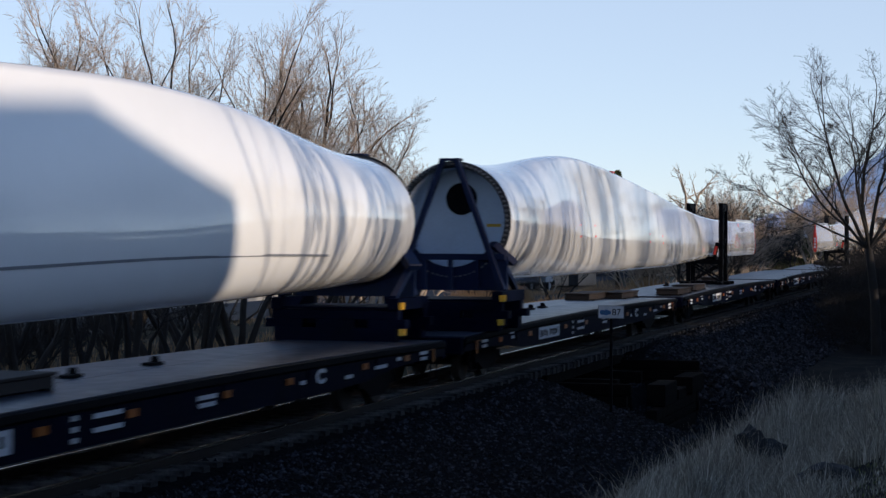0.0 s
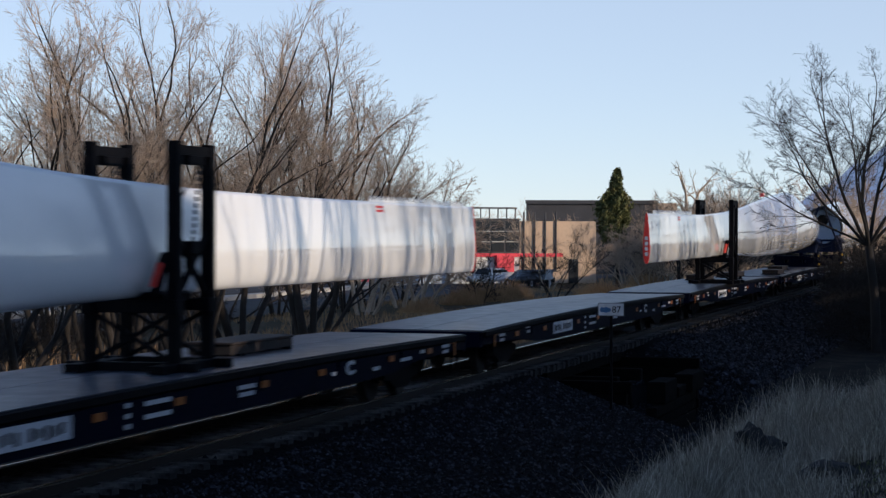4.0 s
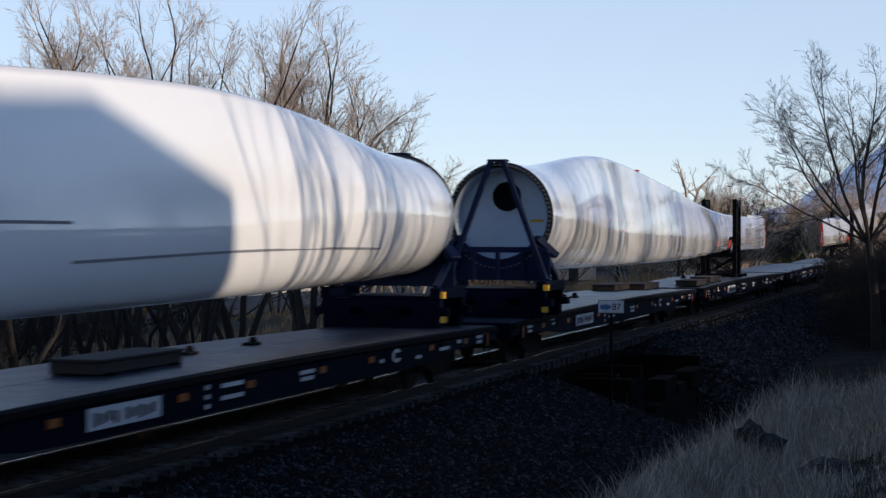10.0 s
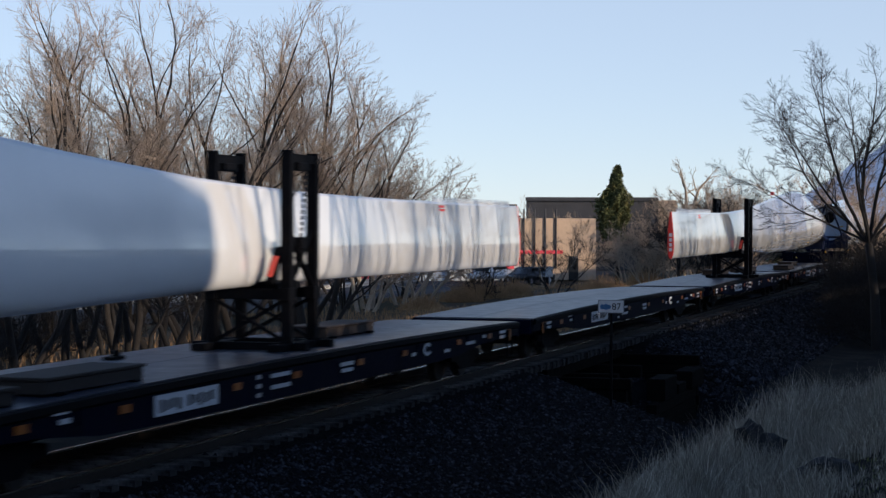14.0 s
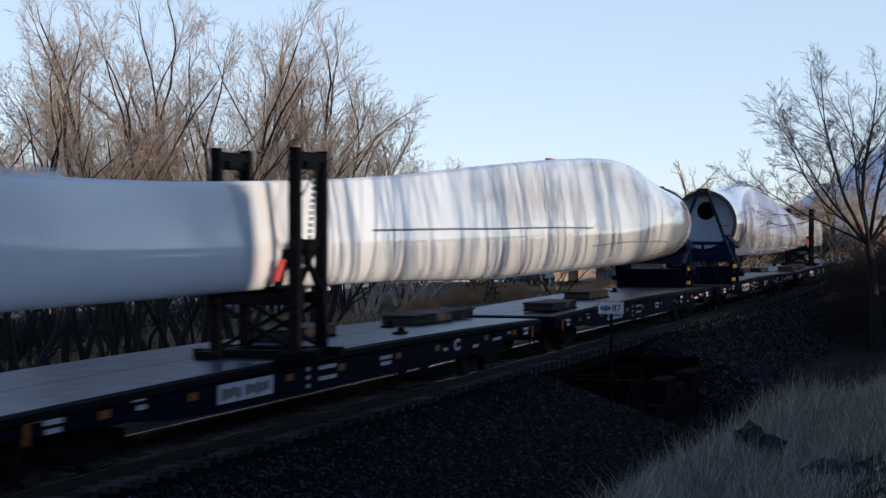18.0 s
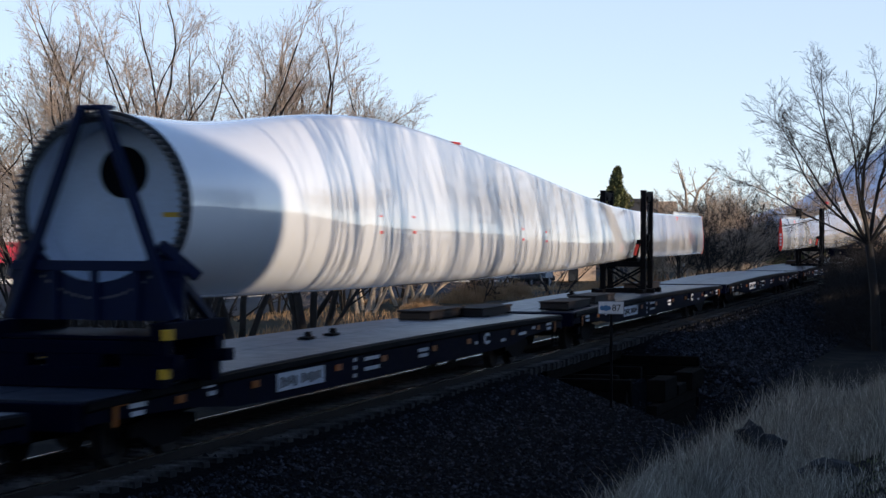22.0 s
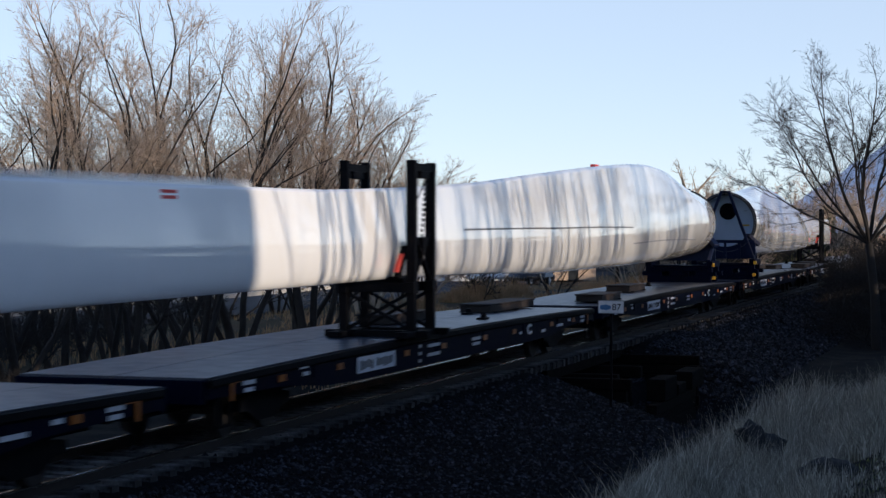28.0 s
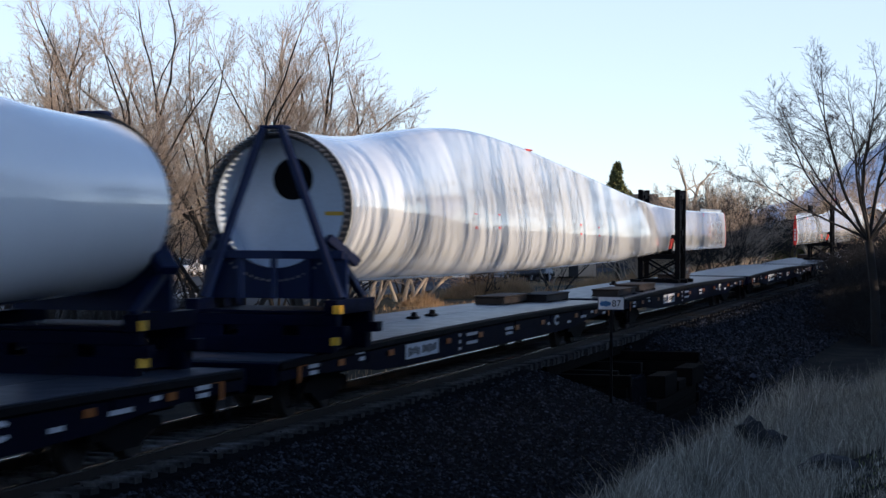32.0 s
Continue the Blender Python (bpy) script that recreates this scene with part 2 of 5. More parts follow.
def ground():
    xs = [-400, -150, -60, -30, -10] + [i * 0.75 for i in range(0, 147)] + [115, 125, 140, 160, 190, 240, 320, 450, 700, 1200, 2200, 4800]
    ys = [-4800, -2000, -800, -300, -90, -60, -40, -30, -24, -20, -16, -14.5] + [-13 + 0.4 * i for i in range(18)] + \
         [-5.6, -5.2, -4.6, -4, -3.4, -2.8, -2.2, -1.95, -1.6, -1.25, 0, 1.25, 1.95, 2.6, 3.5, 4.5, 5.5, 7, 9, 12, 16, 20, 26, 33, 42, 60, 90, 120, 200, 400, 800, 2000, 4800]
    verts = [(x, y, height(x, y)) for x in xs for y in ys]
    n = len(ys)
    faces = [(i * n + j, (i + 1) * n + j, (i + 1) * n + j + 1, i * n + j + 1) for i in range(len(xs) - 1) for j in range(n - 1)]
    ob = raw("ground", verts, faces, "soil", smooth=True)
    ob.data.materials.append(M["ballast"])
    ob.data.materials.append(M["shade_soil"])
    ob.data.materials.append(M["bounce"])
    for f in ob.data.polygons:
        c = f.center
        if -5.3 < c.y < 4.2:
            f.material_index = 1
        # shade painted in: near bank and the strip under the trees
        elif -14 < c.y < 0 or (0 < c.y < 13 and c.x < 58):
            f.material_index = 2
        # never in view: pale so that it brightens the blades' near side
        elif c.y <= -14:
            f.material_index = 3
    tagged(ob, "dry winter ground with gravel bed along the track", "ground", kind="structure")


ground()


# ---- track ----
def track():
    root = thing("track", "single railway track on dark ballast", "railway track", kind="structure")
    for y in (-0.755, 0.755):
        bm = boxes((-60, 420, y - 0.07, y + 0.07, -0.175, -0.155), (-60, 420, y - 0.012, y + 0.012, -0.155, -0.04))
        rail = part("rail", bm, "rail", root)
        part("rail_head", boxes((-60, 420, y - 0.036, y + 0.036, -0.04, 0.0), bevel=0.008), "railhead", rail)
    meshes = []
    for k in range(5):
        bm = boxes((-0.115, 0.115, -1.3, 1.3, -0.09, 0.09), bevel=0.012)
        bmesh.ops.subdivide_edges(bm, edges=[e for e in bm.edges if e.calc_length() > 1], cuts=3)
        for v in bm.verts:
            v.co += Vector((random.uniform(-1, 1) * 0.008, random.uniform(-1, 1) * 0.012, random.uniform(-1, 1) * 0.006))
        mesh = bpy.data.meshes.new("tie")
        bm.to_mesh(mesh)
        bm.free()
        mesh.materials.append(M["tie"])
        meshes.append(mesh)
    for i in range(-20, 300):
        ob = link("tie", meshes[random.randrange(5)], root)
        ob.matrix_basis = pose(26.7 + 0.5954 * i, random.uniform(-0.05, 0.05), -0.245 + random.uniform(-0.012, 0.012), 0, random.uniform(-0.5, 0.5), random.uniform(-1.6, 1.6))
    pm = boxes((-0.09, 0.09, -0.18, 0.18, -0.175, -0.162))
    mesh = bpy.data.meshes.new("tie_plate")
    pm.to_mesh(mesh)
    pm.free()
    mesh.materials.append(M["rust"])
    for i in range(0, 45):
        ob = link("tie_plate", mesh, root)
        ob.matrix_basis = pose(26.7 + 0.5954 * i, -0.755, 0)


track()


# ---- the train: everything is built at its own origin and keyed along x ----
SPEED = 13.6888
movers = []


def gone(t):
    return SPEED * t - 0.006 * (t - 13) ** 2


def moving(ob, place, y=0.0, z=0.0, turn=0.0):
    movers.append((ob, place, y, z, turn))
    return ob


CAR, LOOP, GAP = 28.4, 142.0, 151.8
DECK = 1.10


def camber(u):
    return 0.10 * (1 - (2 * u / 26.8) ** 2)


def flat_car():
    """A long flat car: deck, side sills, lettering, reflectors, end sills and two bogies."""
    car = thing("flat_car", "long navy flat railcar with a bare grey steel deck", "railcar", "flat cars of the train")
    half = 13.4
    n = 16
    for side in (-1, 1):
        verts, faces = [], []
        for i in range(n + 1):
            x = -half + 2 * half * i / n
            z = DECK + camber(x)
            for y, dz in ((0.01, 0.0), (1.50, 0.0), (1.50, -0.05), (0.01, -0.05)):
                verts.append((x, side * y, z + dz))
        for i in range(n):
            for j in range(4):
                faces.append((i * 4 + j, i * 4 + (j + 1) % 4, i * 4 + 4 + (j + 1) % 4, i * 4 + 4 + j))
        faces += [(0, 1, 2, 3), tuple(n * 4 + j for j in (3, 2, 1, 0))]
        raw("deck_panel", verts, faces, "deck", car)
        verts, faces = [], []
        for i in range(n + 1):
            x = -half + 2 * half * i / n
            z = DECK + camber(x) - 0.012
            low = 0.78 - 0.20 * smooth(11.0, 7.5, abs(x))
            for y, zz in ((1.525, z), (1.525, low), (1.40, low), (1.44, low + 0.05), (1.505, low + 0.06), (1.505, z - 0.05), (1.40, z - 0.05)):
                verts.append((x, side * y, zz))
        m = 7
        for i in range(n):
            for j in range(m):
                faces.append((i * m + j, i * m + (j + 1) % m, i * m + m + (j + 1) % m, i * m + m + j))
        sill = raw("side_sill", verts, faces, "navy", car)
        # black strip along the sill top, stands in for the deck overhang's shade
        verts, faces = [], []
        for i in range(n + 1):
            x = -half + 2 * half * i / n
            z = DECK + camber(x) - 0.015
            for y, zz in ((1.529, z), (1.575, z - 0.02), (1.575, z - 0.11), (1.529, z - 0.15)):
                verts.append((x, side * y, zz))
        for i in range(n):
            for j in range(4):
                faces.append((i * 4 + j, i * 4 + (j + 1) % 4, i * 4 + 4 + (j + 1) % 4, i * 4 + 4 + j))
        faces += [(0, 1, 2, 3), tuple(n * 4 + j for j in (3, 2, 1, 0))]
        raw("rub_rail", verts, faces, "black", sill, "black strip painted as shade under the deck edge")
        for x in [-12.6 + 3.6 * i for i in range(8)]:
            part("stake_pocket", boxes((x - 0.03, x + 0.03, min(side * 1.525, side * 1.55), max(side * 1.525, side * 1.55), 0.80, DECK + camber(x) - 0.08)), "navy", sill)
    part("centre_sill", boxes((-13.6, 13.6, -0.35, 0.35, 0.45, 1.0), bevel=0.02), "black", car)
    for x in [-12 + 4.8 * i for i in range(6)]:
        part("cross_bearer", boxes((x - 0.06, x + 0.06, -1.44, 1.44, 0.72, 0.99)), "black", car)
    for e in (-1, 1):
        x0, x1 = sorted((e * 13.4, e * 13.62))
        sill = part("end_sill", boxes((x0, x1, -1.5, 1.5, 0.72, 1.08), bevel=0.015), "navy", car)
        bm = boxes(tuple(sorted((e * 13.62, e * 14.05))) + (-0.14, 0.14, 0.72, 0.98), tuple(sorted((e * 13.95, e * 14.19))) + (-0.2, 0.2, 0.68, 1.02), bevel=0.03)
        part("coupler", bm, "wheel", car)
        # yellow angle at each corner and a grab iron with a step
        for side in (-1, 1):
            bm = boxes(tuple(sorted((e * 12.50, e * 12.64))) + tuple(sorted((side * 1.552, side * 1.558))) + (0.70, 1.06,),
                       tuple(sorted((e * 12.20, e * 12.50))) + tuple(sorted((side * 1.552, side * 1.558))) + (0.96, 1.06,))
            part("corner_marking", bm, "orange", sill, "yellow-orange corner stripe")
            bm = bmesh.new()
            for x in (12.5, 12.95):
                beam(bm, (e * x, side * 1.5, 0.78), (e * x, side * 1.5, 0.32), 0.03)
            beam(bm, (e * 12.5, side * 1.5, 0.34), (e * 12.95, side * 1.5, 0.34), 0.05, 0.03)
            part("step_iron", bm, "black", car)
        bogie = link("bogie", None, car)
        bogie.matrix_basis = pose(e * 10.2, 0, 0)
        for side in (-1, 1):
            bm = bmesh.new()
            prof = [(-1.15, 0.42), (-1.1, 0.58), (-0.75, 0.62), (-0.42, 0.82), (0.42, 0.82), (0.75, 0.62), (1.1, 0.58), (1.15, 0.42), (0.8, 0.40), (0.40, 0.22), (-0.40, 0.22), (-0.8, 0.40)]
            fs = [bm.verts.new((x, side * 1.02, z)) for x, z in prof]
            f = bm.faces.new(fs)
            r = bmesh.ops.extrude_face_region(bm, geom=[f])
            for v in r["geom"]:
                if isinstance(v, bmesh.types.BMVert):
                    v.co.y += side * 0.14
            bmesh.ops.recalc_face_normals(bm, faces=bm.faces)
            part("side_frame", bm, "black", bogie)
        for ax in (-0.89, 0.89):
            part("axle", cyl(bmesh.new(), (ax, -1.0, 0.42), (ax, 1.0, 0.42), 0.08, n=10), "wheel", bogie)
            for side in (-1, 1):
                bm = cyl(bmesh.new(), (ax, side * 0.69, 0.42), (ax, side * 0.83, 0.42), 0.42, n=24)
                cyl(bm, (ax, side * 0.66, 0.42), (ax, side * 0.69, 0.42), 0.45, n=24)
                part("wheel", bm, "wheel", bogie)
    # lettering as plain bars, and reflectors, on both sides
    for side in (-1, 1):
        y0, y1 = sorted((side * 1.551, side * 1.556))
        plate = part("number_panel", boxes((5.7 * side - 1.1, 5.7 * side + 1.1, y0, y1, 0.70, 0.99)), "white", car, "white lettering panel")
        for i in range(9):
            x = 5.7 * side - 0.88 + 0.20 * i + (0.14 if i > 3 else 0)
            part("lettering_bar", boxes((x - 0.065, x + 0.065, y0 - 0.003, y1 + 0.003, 0.745 + 0.02 * (i % 3), 0.925 - 0.02 * (i % 2))), "cardark", plate)
        for x, w, z in ((-3.0, 0.16, 0.94), (-3.0, 0.16, 0.80), (-3.0, 0.16, 0.66), (-2.05, 0.85, 0.92), (-2.05, 0.85, 0.74), (1.15, 0.7, 0.88), (1.15, 0.6, 0.77), (5.1, 0.24, 0.80),
                        (10.3, 0.4, 1.0), (10.3, 0.3, 0.88), (9.2, 0.7, 0.80), (11.9, 0.5, 0.90), (11.9, 0.4, 0.79), (7.4, 0.4, 0.74), (-9.5, 0.4, 0.98), (-9.4, 0.3, 0.86), (-11.9, 0.5, 0.90), (-11.9, 0.4, 0.79)):
            part("lettering_bar", boxes((-side * x - w / 2, -side * x + w / 2, y0, y1, z, z + 0.065)), "white", car)
        bm = bmesh.new()
        ring = []
        for i in range(22):
            a = radians(35 + 290 * i / 21)
            for r in (0.065, 0.128):
                ring.append(bm.verts.new((-side * 6.0 + r * 2.2 * math.cos(a) * -side, side * 1.556, 0.88 + r * math.sin(a))))
        for i in range(21):
            bm.faces.new((ring[2 * i], ring[2 * i + 1], ring[2 * i + 3], ring[2 * i + 2]))
        r = bmesh.ops.extrude_face_region(bm, geom=list(bm.faces))
        for v in r["geom"]:
            if isinstance(v, bmesh.types.BMVert):
                v.co.y -= side * 0.004
        bmesh.ops.recalc_face_normals(bm, faces=bm.faces)
        part("round_logo", bm, "white", car, "white open ring emblem")
        for x in (-10.5, -7.7, -3.85, -1.33, 1.9, 4.5, 8.3, 10.8):
            part("reflector", boxes((-side * x - 0.16, -side * x + 0.16, y0, y1, 0.84, 0.95)), "orange", car)
    return car


def pedestal():
    p = thing("deck_fitting", "small dark steel tie-down fitting on the deck", "deck fitting", "deck fittings")
    part("base", boxes((-0.22, 0.22, -0.10, 0.10, 0.0, 0.05), bevel=0.01), "black", p)
    bm = cyl(bmesh.new(), (0.08, 0, 0.05), (0.08, 0, 0.14), 0.08, 0.06, 12)
    part("knob", bm, "black", p)
    return p


def bearer():
    p = thing("bearing_block", "low rusty steel bearing block lying on the deck", "bearing block", "bearing blocks")
    part("plate", boxes((-1.45, 1.45, -0.42, 0.42, 0.19, 0.235), bevel=0.012), "rust", p)
    part("body", boxes((-1.41, 1.41, -0.39, 0.39, 0.02, 0.188), bevel=0.012), "rust", p)
    for x in (-1.1, 1.1):
        part("foot", boxes((x - 0.1, x + 0.1, -0.47, 0.47, 0.0, 0.035)), "black", p)
    return p


# ---- wind turbine blades ----
BLEN = 60.7
TOPMARK = 17.3
TOPS = ((0, 4.92), (2.7, 4.89), (4.9, 5.06), (7.5, 5.30), (9.7, 5.43), (12.5, 5.48), (16.9, 5.30), (23.5, 4.88), (32, 4.32), (37, 4.06), (42, 3.94), (48, 3.90), (60.7, 3.90))
BOTS = ((0, 2.24), (4, 2.18), (10, 2.13), (17, 2.10), (30, 2.11), (37, 2.25), (43, 2.30), (50, 2.28), (60.7, 2.25))
TOPS_MATE = ((0, 4.86), (2.7, 4.89), (4.9, 5.10), (7.5, 5.38), (9.7, 5.49), (12.5, 5.54), (16.9, 5.42), (23.5, 5.12), (32, 4.65), (37, 4.35), (42, 4.13), (48, 3.95), (60.7, 3.88))
BOW = ((0, 0), (12, 0), (24, 0.07), (36, 0.27), (48, 0.6), (60.7, 1.1))
BOW_MATE = ((0, 0), (4, 0.30), (10, 0.70), (20, 0.98), (30, 1.26), (40, 1.48), (50, 1.60), (60.9, 1.66))
tops, bow = TOPS, BOW
WIDE = ((0, 2.68), (3, 2.66), (8, 2.45), (14, 2.15), (22, 1.75), (32, 1.25), (42, 0.82), (50, 0.58), (60.7, 0.42))


def soft_at(pts, v):
    d = 1.2
    return (lerp(pts, v - d) + 2 * lerp(pts, v) + lerp(pts, v + d)) / 4


def section(r, n=48):
    zt, zb, w = soft_at(tops, r), soft_at(BOTS, r), soft_at(WIDE, r)
    b = smooth(1.0, 13.0, r)
    c = zt - zb
    pts = []
    for i in range(n):
        a = 2 * math.pi * i / n
        u = (1 - math.cos(a)) / 2
        foil = 2.0 * (1.4845 * math.sqrt(u) - 0.63 * u - 1.758 * u * u + 1.4215 * u ** 3 - 0.518 * u ** 4) / 2.0
        flat = 0.11 * u ** 3 * (1 if 0.01 < u < 0.995 else 0)
        half = (1 - b) * abs(math.sin(a)) + b * max(foil, 0) * 0.998 + b * flat
        pts.append((half * w / 2 * (1 if a < math.pi else -1), zb + c * u))
    return pts


def bend(r):
    return soft_at(bow, r) - soft_at(bow, 0) if r > 1.2 else r / 1.2 * (soft_at(bow, 1.2) - soft_at(bow, 0))


def blade(length, top_line, bow_line):
    global BLEN, tops, bow
    BLEN, tops, bow = length, top_line, bow_line
    b = thing("turbine_blade", "white wind turbine blade lying lengthwise on railcars", "turbine blade", "turbine blades on the train")
    n = 48
    rs = [0, 0.6, 1.2] + [2 + i * 1.0 for i in range(60)]
    rs = [r for r in rs if r < BLEN - 0.3] + [BLEN]
    verts, faces = [], []
    for r in rs:
        verts += [(r, y + bend(r), z) for y, z in section(r, n)]
    for i in range(len(rs) - 1):
        for j in range(n):
            faces.append((i * n + j, i * n + (j + 1) % n, i * n + n + (j + 1) % n, i * n + n + j))
    raw("shell", verts, faces, "blade", b, smooth=True)
    # root: steel flange, recessed bulkhead with a round hatch, studs
    zc, R = (4.92 + 2.24) / 2, 1.34
    bm = bmesh.new()
    ring = []
    for i in range(64):
        a = 2 * math.pi * i / 64
        for r, x in ((R, 0.0), (R - 0.012, -0.03), (R - 0.15, -0.03), (R - 0.15, 0.05)):
            ring.append(bm.verts.new((x, r * math.cos(a), zc + r * math.sin(a))))
    for i in range(64):
        for j in range(3):
            k = (i + 1) % 64
            bm.faces.new((ring[i * 4 + j], ring[i * 4 + j + 1], ring[k * 4 + j + 1], ring[k * 4 + j]))
    flange = part("root_flange", bm, "flange", b, "dark steel root flange")
    part("inner_wall", cyl(bmesh.new(), (0.05, 0, zc), (0.80, 0, zc), R - 0.15, n=48, caps=False), "bulkhead", b, "pale inner wall of the root")
    bulk = part("bulkhead", cyl(bmesh.new(), (0.72, 0, zc), (0.76, 0, zc), R - 0.155, n=48), "bulkhead", b, "pale grey bulkhead inside the root")
    part("hatch", cyl(bmesh.new(), (0.70, 0.02, zc + 0.50), (0.72, 0.02, zc + 0.50), 0.37, n=32), "black", bulk, "black round hatch")
    part("warning_label", boxes((0.712, 0.72, -0.92, -0.58, zc - 0.14, zc - 0.07)), "yellow", bulk, "small yellow label")
    sm = cyl(bmesh.new(), (-0.20, 0, 0), (0.0, 0, 0), 0.024, n=6)
    mesh = bpy.data.meshes.new("stud")
    sm.to_mesh(mesh)
    sm.free()
    mesh.materials.append(M["stud"])
    for i in range(72):
        a = 2 * math.pi * i / 72
        s = link("stud", mesh, flange)
        s.matrix_basis = pose(-0.03, (R - 0.075) * math.cos(a), zc + (R - 0.075) * math.sin(a))
    # red cover on the end, with four pale bars of lettering
    pts = section(BLEN, n)
    cov = []
    for x, k in ((BLEN - 0.03, 1.012), (BLEN + 0.05, 1.012)):
        cov += [(x, y * k * 1.03 + bend(BLEN), 3.07 + (z - 3.07) * k) for y, z in pts]
    fc = [(j, (j + 1) % n, n + (j + 1) % n, n + j) for j in range(n)] + [tuple(range(n, 2 * n)), tuple(reversed(range(n)))]
    cover = raw("end_cover", cov, fc, "red", b, "red fabric cover over the cut end")
    for i in range(4):
        part("lettering_bar", boxes((BLEN + 0.05, BLEN + 0.056, bend(BLEN) - 0.05, bend(BLEN) + 0.05, 2.50 + 0.17 * i, 2.62 + 0.17 * i)), "white", cover)
    # seam tape on one side, red marks on both
    def on_skin(r, u, side, out):
        zt, zb = soft_at(tops, r), soft_at(BOTS, r)
        z = zb + (zt - zb) * u
        pts = section(r, 96)
        best = min((p for p in pts if (p[0] > 0) == (side > 0)), key=lambda p: abs(p[1] - z))
        return Vector((r, best[0] + side * out + bend(r), z))

    def tape(r0, r1, u0, u1, h, side, name, material, label=""):
        verts, faces = [], []
        k = max(2, int((r1 - r0) / 0.8) + 1)
        for i in range(k):
            f = i / (k - 1)
            p = on_skin(r0 + (r1 - r0) * f, u0 + (u1 - u0) * f, side, 0.006)
            for dz in (-h / 2, h / 2):
                verts.append((p.x, p.y, p.z + dz))
                verts.append((p.x, p.y - side * 0.08, p.z + dz))
        for i in range(k - 1):
            a, c = i * 4, i * 4 + 4
            faces += [(a, c, c + 2, a + 2), (a + 1, a + 3, c + 3, c + 1), (a, a + 1, c + 1, c), (a + 2, c + 2, c + 3, a + 3)]
        return raw(name, verts, faces, material, b, label)

    shift = 2.2 if top_line is TOPS_MATE else 0.0
    tape(16.0 + shift, 37 + shift, 0.38, 0.50, 0.045, 1, "seam_tape", "seam", "dark grey seam tape")
    tape(3.0 + shift, 16.0 + shift, 0.24, 0.22, 0.042, 1, "seam_tape", "seam")
    for side in (-1, 1):
        for r in (54.4 if top_line is TOPS_MATE else 51.8,):
            for k in (0.88, 0.93):
                tape(r, r + 0.55, k, k, 0.05, side, "red_mark", "mark", "red marking")
    for r in (10.4, 12.8, 22.6, 25.4):
        for u in (0.33, 0.42):
            tape(r, r + 0.22, u, u, 0.06, -1, "red_mark", "mark", "red marking")
    # saw-toothed strip along the trailing edge near the tip
    verts, faces = [], []
    for i in range(84):
        r = 51.4 + 0.1 * i
        y, z = bend(r), soft_at(tops, r)
        o = len(verts)
        for dy in (-0.004, 0.004):
            verts += [(r, y + dy, z - 0.03), (r + 0.1, y + dy, z - 0.03), (r + 0.05, y + dy, z + 0.12)]
        faces += [(o, o + 1, o + 2), (o + 3, o + 5, o + 4), (o, o + 2, o + 5, o + 3), (o + 1, o + 4, o + 5, o + 2)]
    raw("serrated_edge", verts, faces, "blade", b, "saw-toothed trailing edge strip")
    bm = boxes((TOPMARK, TOPMARK + 0.6, -0.10, 0.06, 5.20, soft_at(tops, TOPMARK + 0.6) + 0.012))
    part("lifting_mark", bm, "mark", b, "red lifting mark")
    return b


